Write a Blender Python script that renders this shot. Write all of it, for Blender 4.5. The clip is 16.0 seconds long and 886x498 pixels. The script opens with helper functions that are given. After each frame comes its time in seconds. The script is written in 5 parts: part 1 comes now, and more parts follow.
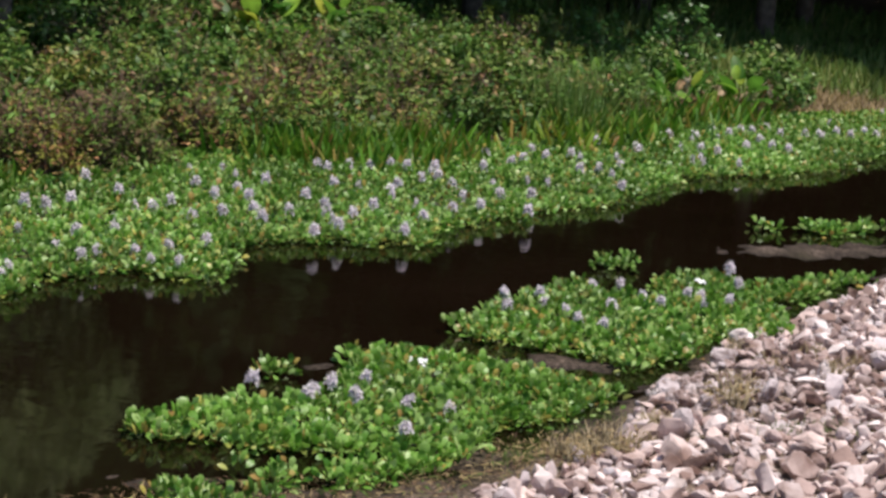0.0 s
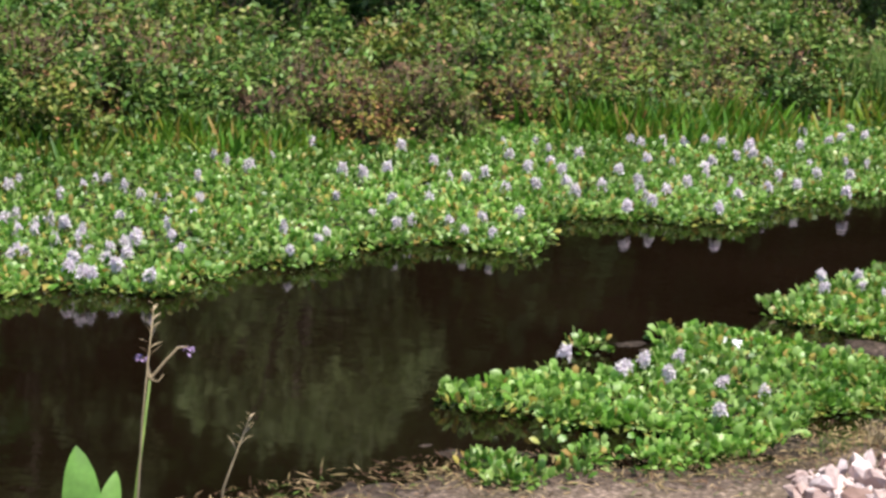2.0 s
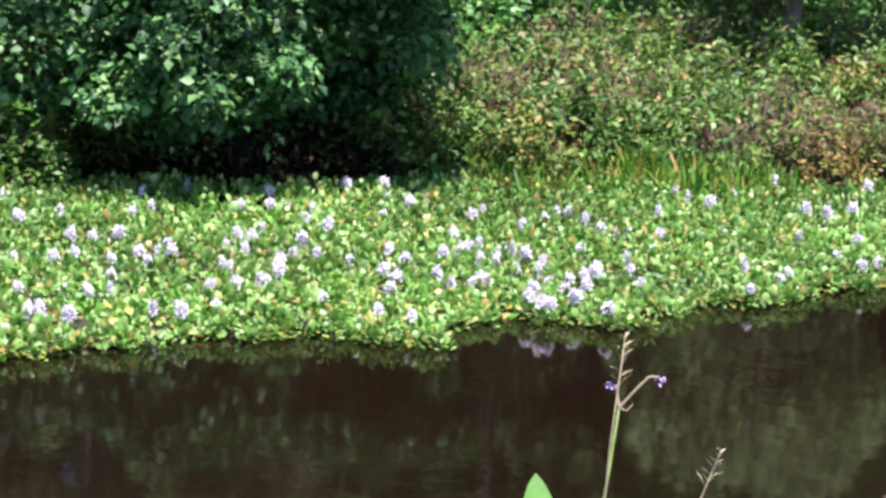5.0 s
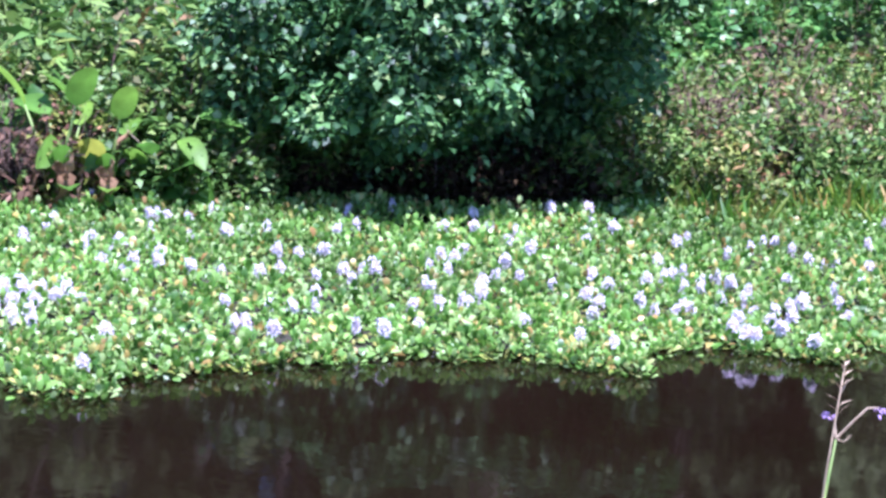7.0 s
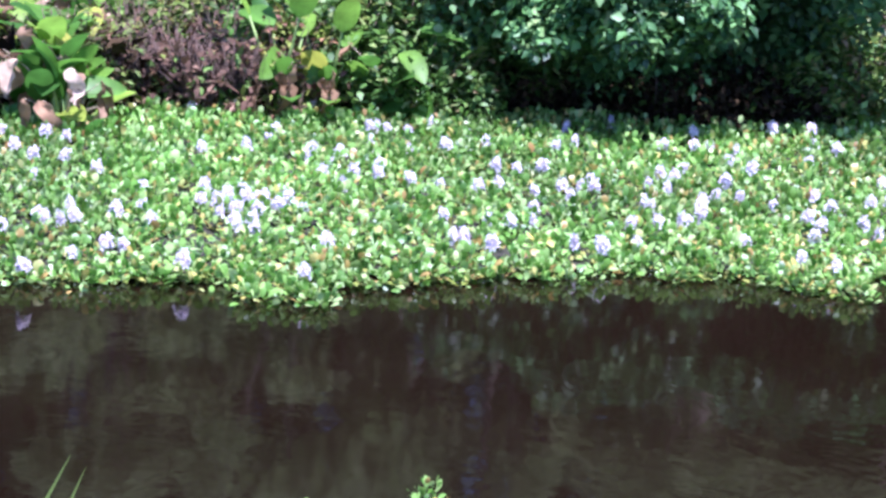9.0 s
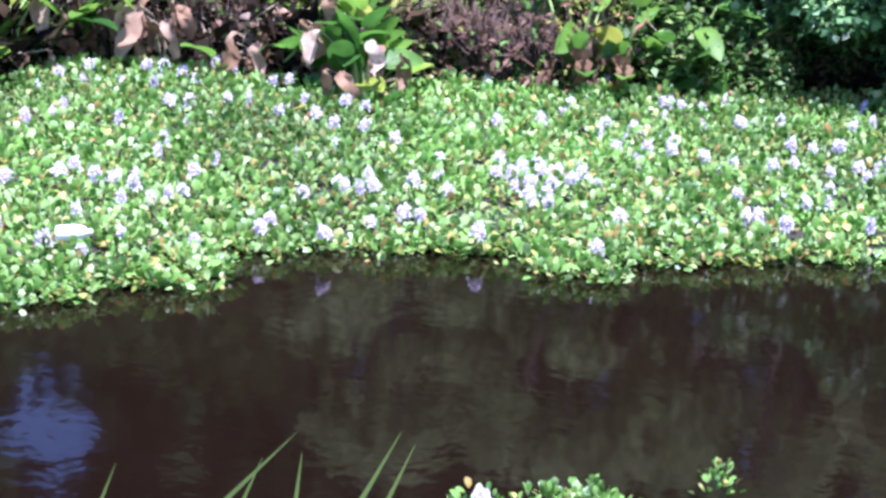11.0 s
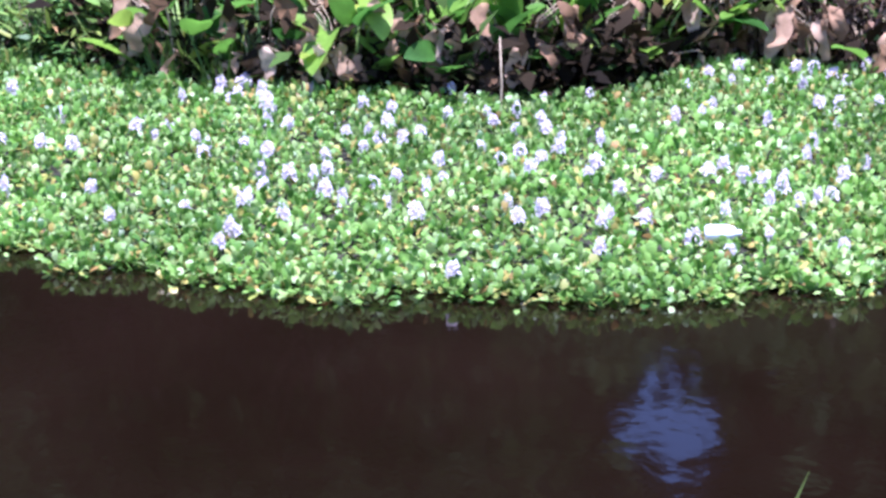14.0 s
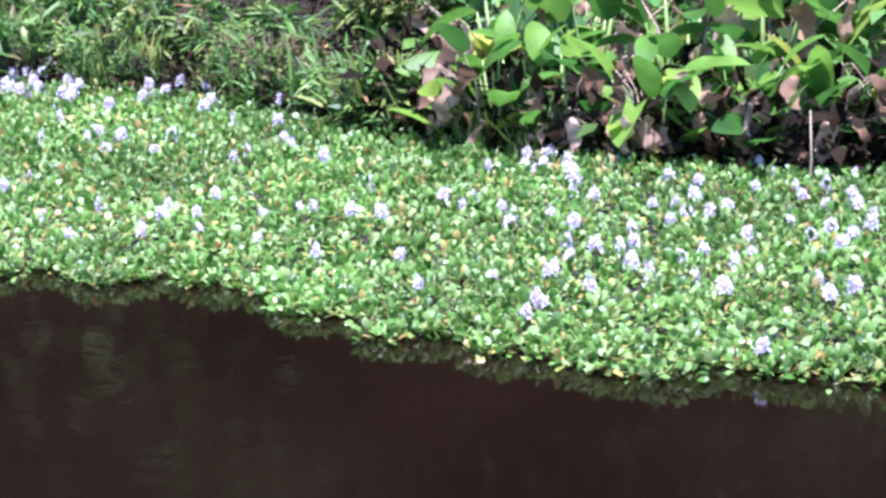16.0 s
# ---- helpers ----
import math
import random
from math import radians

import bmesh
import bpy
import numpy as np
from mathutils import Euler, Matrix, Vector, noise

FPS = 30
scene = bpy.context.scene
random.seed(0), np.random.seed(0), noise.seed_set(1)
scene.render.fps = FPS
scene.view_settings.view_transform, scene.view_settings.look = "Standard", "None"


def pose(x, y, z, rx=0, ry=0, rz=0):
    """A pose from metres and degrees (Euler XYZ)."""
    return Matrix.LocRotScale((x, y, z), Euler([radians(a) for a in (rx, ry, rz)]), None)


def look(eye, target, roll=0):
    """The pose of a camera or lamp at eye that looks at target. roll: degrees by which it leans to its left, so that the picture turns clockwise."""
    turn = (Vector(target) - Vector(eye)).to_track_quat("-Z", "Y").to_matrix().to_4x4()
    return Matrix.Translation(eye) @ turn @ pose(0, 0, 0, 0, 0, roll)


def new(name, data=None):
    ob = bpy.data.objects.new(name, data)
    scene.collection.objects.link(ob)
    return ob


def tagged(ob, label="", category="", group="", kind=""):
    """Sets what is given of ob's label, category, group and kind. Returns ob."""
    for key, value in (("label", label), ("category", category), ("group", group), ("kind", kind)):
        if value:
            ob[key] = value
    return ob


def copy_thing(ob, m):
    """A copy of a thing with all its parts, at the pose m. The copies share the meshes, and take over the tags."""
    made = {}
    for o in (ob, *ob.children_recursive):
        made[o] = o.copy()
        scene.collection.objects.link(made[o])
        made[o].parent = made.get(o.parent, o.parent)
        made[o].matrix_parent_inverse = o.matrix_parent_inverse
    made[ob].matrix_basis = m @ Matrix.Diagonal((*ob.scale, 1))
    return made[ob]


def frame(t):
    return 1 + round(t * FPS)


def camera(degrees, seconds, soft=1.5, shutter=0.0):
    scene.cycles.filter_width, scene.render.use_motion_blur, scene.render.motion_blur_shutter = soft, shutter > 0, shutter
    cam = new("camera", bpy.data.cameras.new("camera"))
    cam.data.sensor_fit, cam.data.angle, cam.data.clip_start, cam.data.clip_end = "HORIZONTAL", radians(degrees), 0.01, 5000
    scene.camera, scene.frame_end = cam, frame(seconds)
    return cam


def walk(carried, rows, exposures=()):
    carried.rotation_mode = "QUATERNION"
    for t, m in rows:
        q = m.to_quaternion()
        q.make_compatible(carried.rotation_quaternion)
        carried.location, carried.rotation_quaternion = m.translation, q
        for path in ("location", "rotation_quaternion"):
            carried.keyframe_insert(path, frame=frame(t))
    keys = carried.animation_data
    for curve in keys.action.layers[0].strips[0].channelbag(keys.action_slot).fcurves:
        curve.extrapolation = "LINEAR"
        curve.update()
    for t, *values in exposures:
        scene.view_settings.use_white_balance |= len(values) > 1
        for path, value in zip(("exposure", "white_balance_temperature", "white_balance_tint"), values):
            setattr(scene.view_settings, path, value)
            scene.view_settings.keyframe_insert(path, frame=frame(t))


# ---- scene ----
cam = camera(25.83, 16.0, soft=3.0)
PATH = [
    (0.0, pose(0.000, -0.000, 3.500, 78.426, -4.610, 0.000)),
    (0.5, pose(-0.017, 0.006, 3.501, 78.049, -4.743, 2.262)),
    (1.0, pose(-0.041, 0.017, 3.495, 77.811, -4.886, 4.323)),
    (1.5, pose(-0.072, 0.034, 3.488, 77.560, -4.871, 6.810)),
    (2.0, pose(-0.099, 0.059, 3.479, 76.987, -4.395, 9.097)),
    (2.5, pose(-0.128, 0.093, 3.466, 76.741, -4.210, 12.445)),
    (3.0, pose(-0.135, 0.130, 3.446, 76.811, -4.199, 14.985)),
    (3.5, pose(-0.130, 0.147, 3.425, 77.012, -4.311, 16.781)),
    (4.0, pose(-0.150, 0.158, 3.424, 77.146, -4.083, 18.456)),
    (4.5, pose(-0.173, 0.169, 3.418, 77.202, -3.712, 20.369)),
    (4.7, pose(-0.181, 0.172, 3.415, 77.204, -3.567, 21.294)),
    (6.8, pose(-0.239, 0.190, 3.380, 77.670, -3.947, 28.070)),
    (7.0, pose(-0.246, 0.192, 3.377, 77.650, -3.828, 28.667)),
    (7.5, pose(-0.270, 0.195, 3.366, 77.548, -3.344, 30.662)),
    (8.0, pose(-0.294, 0.197, 3.354, 75.667, -3.459, 31.540)),
    (8.5, pose(-0.311, 0.196, 3.344, 75.426, -3.040, 33.314)),
    (8.7, pose(-0.315, 0.191, 3.345, 75.195, -3.359, 34.058)),
    (10.8, pose(-0.336, 0.069, 3.404, 73.454, -3.004, 41.941)),
    (11.0, pose(-0.339, 0.061, 3.407, 73.402, -3.168, 43.450)),
    (11.5, pose(-0.350, 0.054, 3.410, 73.228, -2.746, 47.042)),
    (12.0, pose(-0.363, 0.046, 3.405, 73.165, -2.306, 49.812)),
    (12.5, pose(-0.369, 0.033, 3.396, 73.181, -1.638, 51.657)),
    (13.0, pose(-0.382, 0.016, 3.388, 73.020, -1.182, 53.835)),
    (13.5, pose(-0.411, -0.005, 3.391, 72.801, -0.630, 56.766)),
    (14.0, pose(-0.451, -0.025, 3.397, 72.901, -0.125, 61.723)),
    (14.5, pose(-0.480, -0.039, 3.400, 73.770, -0.071, 65.139)),
    (15.0, pose(-0.497, -0.054, 3.403, 74.140, -0.240, 66.798)),
    (15.5, pose(-0.512, -0.077, 3.404, 74.617, 0.286, 68.076)),
    (16.0, pose(-0.528, -0.103, 3.404, 75.028, 1.071, 70.299)),
]
walk(cam, PATH, [(0.0, 0.05, 6850, 13), (1.5, 0.42, 6850, 13), (3.5, 1.1, 6600, 15), (4.7, 1.25, 6300, 18), (7.0, 1.52, 5230, 40), (11.0, 1.52, 5230, 40), (16.0, 1.5, 5230, 41)])

# ---- light ----
SUN_TO = Vector((0.20, -0.10, 0.97)).normalized()
world = bpy.data.worlds.new("world")
scene.world = world
world.use_nodes = True
wn = world.node_tree.nodes
sky = wn.new("ShaderNodeTexSky")
sky.sky_type, sky.sun_disc = "NISHITA", False
sky.sun_elevation = math.asin(SUN_TO.z)
sky.sun_rotation = math.atan2(SUN_TO.x, SUN_TO.y)
world.node_tree.links.new(sky.outputs[0], wn["Background"].inputs[0])
sky.ozone_density, sky.dust_density = 4.0, 0.3
wn["Background"].inputs[1].default_value = 0.12
sun = new("sun", bpy.data.lights.new("sun", "SUN"))
sun.data.energy, sun.data.angle, sun.data.color = 5.0, radians(0.5), (1.0, 0.97, 0.91)
sun.matrix_world = look(SUN_TO * 60, (0, 0, 0))

# ---- small tools ----
rng = np.random.default_rng(7)


def raw_mesh(name, verts, tris, material=None, smooth=True):
    """A mesh from arrays of corners and triangles."""
    verts, tris = np.asarray(verts, np.float32), np.asarray(tris, np.int32)
    me = bpy.data.meshes.new(name)
    me.vertices.add(len(verts))
    me.vertices.foreach_set("co", verts.ravel())
    me.loops.add(tris.size)
    me.loops.foreach_set("vertex_index", tris.ravel())
    me.polygons.add(len(tris))
    me.polygons.foreach_set("loop_start", np.arange(0, tris.size, 3, dtype=np.int32))
    me.polygons.foreach_set("use_smooth", np.full(len(tris), smooth, dtype=bool))
    me.update(calc_edges=True)
    if material:
        me.materials.append(material)
    return me


def part(name, me, parent=None, label=""):
    ob = new(name, me)
    ob.parent = parent
    return tagged(ob, label)


class Soup:
    """Gathers triangles of many small pieces for one mesh."""

    def __init__(self):
        self.v, self.f, self.n = [], [], 0

    def add(self, v, f):
        self.v.append(v)
        self.f.append(np.asarray(f) + self.n)
        self.n += len(v)

    def mesh(self, name, material, smooth=True):
        return raw_mesh(name, np.concatenate(self.v), np.concatenate(self.f), material, smooth)


def blade_form(rows, cup=0.25, bend=0.15, fold=0.0):
    """A leaf along u from 0 to 1: rows of (u, half width). First and last rows are points."""
    v, f = [(rows[0][0], 0, 0, 0)], []
    for u, h in rows[1:-1]:
        w = -bend * u * u
        v += [(u, -h, w, cup * h), (u, 0, w, 0), (u, h, w, cup * h)]
    v.append((rows[-1][0], 0, -bend * rows[-1][0] ** 2, 0))
    f += [(0, 1, 2), (0, 2, 3)]
    for i in range(len(rows) - 3):
        a, b = 1 + 3 * i, 4 + 3 * i
        f += [(a, b, b + 1), (a, b + 1, a + 1), (a + 1, b + 1, b + 2), (a + 1, b + 2, a + 2)]
    a, t = len(v) - 4, len(v) - 1
    f += [(a, t, a + 1), (a + 1, t, a + 2)]
    return np.array(v, float), np.array(f)


SPOON = (np.array([(0, 0, 0, 0), (0.32, -0.42, 0, 0.16), (0.32, 0.42, 0, 0.16), (0.76, -0.46, -0.04, 0.17), (0.76, 0.46, -0.04, 0.17), (1, 0, -0.08, 0.02)], float),
         np.array([(0, 1, 2), (1, 3, 2), (2, 3, 4), (3, 5, 4)]))
KITE = blade_form([(0, 0), (0.45, 0.5), (1, 0)], 0.3, 0.2)
DIAMOND = (np.array([(0, 0, 0, 0), (0.45, -0.5, -0.05, 0.15), (0.45, 0.5, -0.05, 0.15), (1, 0, -0.2, 0)], float), np.array([(0, 1, 2), (1, 3, 2)]))
STRAP = blade_form([(0, 0), (0.05, 0.5), (0.4, 0.5), (0.7, 0.4), (0.9, 0.2), (1, 0)], 0.4, 0.25)
PADDLE = blade_form([(0, 0), (0.05, 0.26), (0.14, 0.43), (0.28, 0.51), (0.45, 0.53), (0.62, 0.49), (0.78, 0.39), (0.9, 0.24), (0.96, 0.11), (1, 0)], 0.3, 0.3)


def leaves(form, at, az, el, roll, length, width):
    """Leaves of one form: places, compass, rise, roll (radians), lengths and widths as arrays."""
    n = len(at)
    az, el, roll = (np.broadcast_to(a, n) for a in (az, el, roll))
    length, width = np.broadcast_to(length, n), np.broadcast_to(width, n)
    eu = np.stack([np.cos(el) * np.cos(az), np.cos(el) * np.sin(az), np.sin(el)], 1)
    ev = np.stack([-np.sin(az), np.cos(az), 0 * az], 1)
    ew = np.cross(eu, ev)
    c, s = np.cos(roll)[:, None], np.sin(roll)[:, None]
    ev, ew = c * ev + s * ew, c * ew - s * ev
    v, f = form
    out = (at[:, None, :] + (length[:, None] * v[:, 0])[..., None] * eu[:, None, :]
           + (width[:, None] * v[:, 1])[..., None] * ev[:, None, :]
           + (length[:, None] * v[:, 2] + width[:, None] * v[:, 3])[..., None] * ew[:, None, :])
    faces = f[None] + (np.arange(n) * len(v))[:, None, None]
    return out.reshape(-1, 3), faces.reshape(-1, 3)


def tube(points, radii, sides=5):
    """A round stem through points, with a radius at each."""
    p = np.asarray(points, float)
    r = np.broadcast_to(radii, len(p))
    d = np.gradient(p, axis=0)
    d /= np.linalg.norm(d, axis=1)[:, None] + 1e-9
    ref = np.where(np.abs(d[:, 2:3]) > 0.9, [[1.0, 0, 0]], [[0, 0, 1.0]])
    a = np.cross(d, ref)
    a /= np.linalg.norm(a, axis=1)[:, None] + 1e-9
    b = np.cross(d, a)
    k = np.linspace(0, 2 * np.pi, sides, endpoint=False)
    ring = np.cos(k)[None, :, None] * a[:, None] + np.sin(k)[None, :, None] * b[:, None]
    v = (p[:, None] + r[:, None, None] * ring).reshape(-1, 3)
    f = []
    for i in range(len(p) - 1):
        for j in range(sides):
            q, w = i * sides + j, i * sides + (j + 1) % sides
            f += [(q, w, w + sides), (q, w + sides, q + sides)]
    e = (len(p) - 1) * sides
    f += [(e, e + j, e + j + 1) for j in range(1, sides - 1)]
    return v, np.array(f)


def smooth_line(pts, step=0.25, wobble=0.0, seed=1):
    """Points at even steps along a line of corners, with a small uneven wobble."""
    p = np.array(pts, float)
    s = np.concatenate([[0], np.cumsum(np.linalg.norm(np.diff(p, axis=0), axis=1))])
    q = np.arange(0, s[-1], step)
    out = np.stack([np.interp(q, s, p[:, 0]), np.interp(q, s, p[:, 1])], 1)
    if wobble:
        g = np.random.default_rng(seed)
        out += g.normal(0, wobble, out.shape)
    return out


def inside(poly, pts):
    """Which points lie inside a polygon."""
    x, y = pts[:, 0], pts[:, 1]
    res = np.zeros(len(pts), bool)
    a, b = poly, np.roll(poly, -1, axis=0)
    for (x0, y0), (x1, y1) in zip(a, b):
        if y0 != y1:
            res ^= ((y0 > y) != (y1 > y)) & (x < (x1 - x0) * (y - y0) / (y1 - y0) + x0)
    return res


def side_distance(line, pts):
    """Distance to a line of corners; positive on its left hand."""
    best = np.full(len(pts), 1e9)
    sign = np.ones(len(pts))
    for a, b in zip(line[:-1], line[1:]):
        d = b - a
        t = np.clip(((pts - a) @ d) / (d @ d), 0, 1)
        g = pts - a - t[:, None] * d
        q = np.hypot(g[:, 0], g[:, 1])
        m = q < best - 1e-9
        best[m] = q[m]
        sign[m] = np.where(d[0] * g[m, 1] - d[1] * g[m, 0] >= 0, 1, -1)
    return best * sign


# ---- materials ----
def shader(name):
    m = bpy.data.materials.new(name)
    m.use_nodes = True
    return m, m.node_tree.nodes, m.node_tree.links, m.node_tree.nodes["Principled BSDF"]


def ramp(nodes, stops):
    r = nodes.new("ShaderNodeValToRGB")
    while len(r.color_ramp.elements) < len(stops):
        r.color_ramp.elements.new(0.5)
    for e, (p, c) in zip(r.color_ramp.elements, stops):
        e.position, e.color = p, (*c, 1)
    return r


def noise_tex(nodes, links, scale, detail=4, coord="Object"):
    tc = nodes.new("ShaderNodeTexCoord")
    n = nodes.new("ShaderNodeTexNoise")
    n.inputs["Scale"].default_value, n.inputs["Detail"].default_value = scale, detail
    links.new(tc.outputs[coord], n.inputs["Vector"])
    return n


def leaf_material(name, stops, rough=0.45, through_light=0.3, gloss=0.5, patch=1.5, per_object=False, vary=False):
    """Leaf colour by leaf, with patches over the plant and some light through the blade."""
    m, nodes, links, bsdf = shader(name)
    if per_object:
        src = nodes.new("ShaderNodeObjectInfo").outputs["Random"]
    else:
        src = nodes.new("ShaderNodeNewGeometry").outputs["Random Per Island"]
    r = ramp(nodes, stops)
    links.new(src, r.inputs[0])
    n = noise_tex(nodes, links, patch)
    v = nodes.new("ShaderNodeMapRange")
    v.inputs["From Min"].default_value, v.inputs["From Max"].default_value = 0.3, 0.7
    v.inputs["To Min"].default_value, v.inputs["To Max"].default_value = 0.65, 1.3
    links.new(n.outputs["Fac"], v.inputs["Value"])
    n2 = noise_tex(nodes, links, 45, 3)
    v2 = nodes.new("ShaderNodeMapRange")
    v2.inputs["To Min"].default_value, v2.inputs["To Max"].default_value = 0.8, 1.2
    links.new(n2.outputs["Fac"], v2.inputs["Value"])
    mul = nodes.new("ShaderNodeMath")
    mul.operation = "MULTIPLY"
    links.new(v.outputs[0], mul.inputs[0])
    links.new(v2.outputs[0], mul.inputs[1])
    col = nodes.new("ShaderNodeVectorMath")
    col.operation = "SCALE"
    own = r.outputs[0]
    if vary:
        info = nodes.new("ShaderNodeObjectInfo")
        tint = ramp(nodes, [(0.0, (1.35, 1.0, 0.9)), (0.35, (1.05, 1.05, 1.0)), (0.7, (0.85, 1.0, 0.85)), (1.0, (0.7, 0.75, 0.75))])
        links.new(info.outputs["Random"], tint.inputs[0])
        both = nodes.new("ShaderNodeMix")
        both.data_type, both.blend_type = "RGBA", "MULTIPLY"
        both.inputs[0].default_value = 1
        links.new(own, both.inputs[6])
        links.new(tint.outputs[0], both.inputs[7])
        own = both.outputs[2]
    links.new(own, col.inputs[0])
    links.new(mul.outputs[0], col.inputs["Scale"])
    links.new(col.outputs[0], bsdf.inputs["Base Color"])
    bsdf.inputs["Roughness"].default_value = rough
    bsdf.inputs["Specular IOR Level"].default_value = gloss
    tl = nodes.new("ShaderNodeBsdfTranslucent")
    links.new(col.outputs[0], tl.inputs[0])
    mix = nodes.new("ShaderNodeMixShader")
    mix.inputs[0].default_value = through_light
    links.new(bsdf.outputs[0], mix.inputs[1])
    links.new(tl.outputs[0], mix.inputs[2])
    links.new(mix.outputs[0], nodes["Material Output"].inputs[0])
    return m


def plain_material(name, a, b, scale=8, rough=0.8, bump=0.3, per_object=0.0):
    """Two colours blended by noise, with relief."""
    m, nodes, links, bsdf = shader(name)
    n = noise_tex(nodes, links, scale, 6)
    r = ramp(nodes, [(0.3, a), (0.7, b)])
    links.new(n.outputs["Fac"], r.inputs[0])
    out = r.outputs[0]
    if per_object:
        info = nodes.new("ShaderNodeObjectInfo")
        v = nodes.new("ShaderNodeMapRange")
        v.inputs["To Min"].default_value, v.inputs["To Max"].default_value = 1 - per_object, 1 + per_object
        links.new(info.outputs["Random"], v.inputs["Value"])
        s = nodes.new("ShaderNodeVectorMath")
        s.operation = "SCALE"
        links.new(out, s.inputs[0])
        links.new(v.outputs[0], s.inputs["Scale"])
        out = s.outputs[0]
    links.new(out, bsdf.inputs["Base Color"])
    bsdf.inputs["Roughness"].default_value = rough
    n2 = noise_tex(nodes, links, scale * 5, 5)
    bp = nodes.new("ShaderNodeBump")
    bp.inputs["Strength"].default_value, bp.inputs["Distance"].default_value = bump, 0.02
    links.new(n2.outputs["Fac"], bp.inputs["Height"])
    links.new(bp.outputs[0], bsdf.inputs["Normal"])
    return m


M_MAT = leaf_material("hyacinth_leaf", [(0, (0.04, 0.13, 0.012)), (0.25, (0.115, 0.275, 0.03)), (0.6, (0.23, 0.42, 0.08)),
                                        (0.88, (0.40, 0.55, 0.19)), (0.95, (0.50, 0.44, 0.10)), (1, (0.38, 0.22, 0.07))], 0.42, 0.34, 0.5, 0.6)
M_PETAL = leaf_material("hyacinth_petal", [(0, (0.76, 0.68, 0.76)), (0.5, (0.82, 0.76, 0.81)), (1, (0.86, 0.82, 0.84))], 0.6, 0.45, 0.15, 20)
M_EYE = plain_material("petal_eye", (0.60, 0.50, 0.70), (0.70, 0.61, 0.78), 60, 0.6, 0.0)
M_STEM = plain_material("green_stem", (0.10, 0.18, 0.03), (0.20, 0.28, 0.06), 20, 0.5, 0.1)
M_STALK = plain_material("pale_stalk", (0.16, 0.27, 0.05), (0.30, 0.40, 0.10), 12, 0.5, 0.1)
M_HERB = leaf_material("herb_leaf", [(0, (0.035, 0.085, 0.016)), (0.5, (0.105, 0.205, 0.035)), (0.82, (0.205, 0.32, 0.07)), (0.93, (0.30, 0.32, 0.12)), (1, (0.32, 0.19, 0.10))], 0.5, 0.24, 0.3, 1.2, vary=True)
M_DRYHERB = leaf_material("dry_herb_leaf", [(0, (0.07, 0.04, 0.025)), (0.28, (0.19, 0.11, 0.065)), (0.42, (0.10, 0.15, 0.03)), (0.8, (0.20, 0.28, 0.05)), (1, (0.40, 0.24, 0.14))], 0.7, 0.18, 0.2, 1.5, vary=True)
M_BROAD = leaf_material("broad_shrub_leaf", [(0, (0.05, 0.15, 0.03)), (0.6, (0.11, 0.27, 0.06)), (1, (0.21, 0.38, 0.09))], 0.4, 0.3, 0.5, 1.0, vary=True)
M_TREE = leaf_material("tree_leaf", [(0, (0.018, 0.045, 0.012)), (0.6, (0.038, 0.08, 0.022)), (1, (0.075, 0.12, 0.035))], 0.75, 0.3, 0.1, 0.5)
M_BUSH = leaf_material("overhanging_leaf", [(0, (0.014, 0.055, 0.014)), (0.5, (0.05, 0.145, 0.034)), (0.85, (0.12, 0.27, 0.07)), (0.97, (0.20, 0.34, 0.11)), (1, (0.20, 0.26, 0.08))], 0.5, 0.16, 0.4, 1.6)
M_OLIVE = leaf_material("olive_leaf", [(0, (0.16, 0.19, 0.065)), (0.5, (0.29, 0.31, 0.12)), (1, (0.42, 0.40, 0.19))], 0.6, 0.4, 0.2, 0.8, vary=True)
# extra light through the blade makes shaded crown undersides look sunlit
M_SUNLEAF = leaf_material("sunlit_leaf", [(0, (0.15, 0.22, 0.08)), (0.5, (0.27, 0.35, 0.15)), (1, (0.38, 0.44, 0.23))], 0.6, 0.6, 0.2, 0.8)
M_STRAP = leaf_material("strap_leaf", [(0, (0.04, 0.12, 0.012)), (0.5, (0.12, 0.26, 0.025)), (0.72, (0.23, 0.31, 0.04)), (0.85, (0.34, 0.28, 0.07)), (1, (0.36, 0.19, 0.07))], 0.45, 0.3, 0.4, 2, vary=True)
M_WITHERED = leaf_material("withered_leaf", [(0, (0.05, 0.028, 0.016)), (0.5, (0.145, 0.085, 0.05)), (0.8, (0.30, 0.19, 0.115)), (0.86, (0.08, 0.15, 0.03)), (1, (0.14, 0.24, 0.05))], 0.8, 0.2, 0.2, 3)
M_REED = leaf_material("reed_blade", [(0, (0.07, 0.15, 0.03)), (0.6, (0.14, 0.24, 0.055)), (1, (0.27, 0.31, 0.09))], 0.5, 0.3, 0.4, 2, vary=True)
M_HAY = leaf_material("dry_grass", [(0, (0.25, 0.20, 0.09)), (0.6, (0.38, 0.28, 0.14)), (1, (0.48, 0.36, 0.20))], 0.8, 0.25, 0.2, 0.7)
M_GRASS = leaf_material("grass_blade", [(0, (0.08, 0.15, 0.03)), (0.6, (0.15, 0.24, 0.05)), (1, (0.28, 0.30, 0.10))], 0.6, 0.3, 0.3, 0.7)
M_PADDLE = leaf_material("paddle_leaf", [(0, (0.045, 0.145, 0.022)), (0.5, (0.12, 0.29, 0.034)), (0.85, (0.23, 0.42, 0.05)), (1, (0.42, 0.44, 0.06))], 0.48, 0.5, 0.35, 3, True)
M_YOUNGLEAF = leaf_material("young_leaf", [(0, (0.12, 0.29, 0.05)), (1, (0.18, 0.36, 0.08))], 0.45, 0.4, 0.35, 6, True)
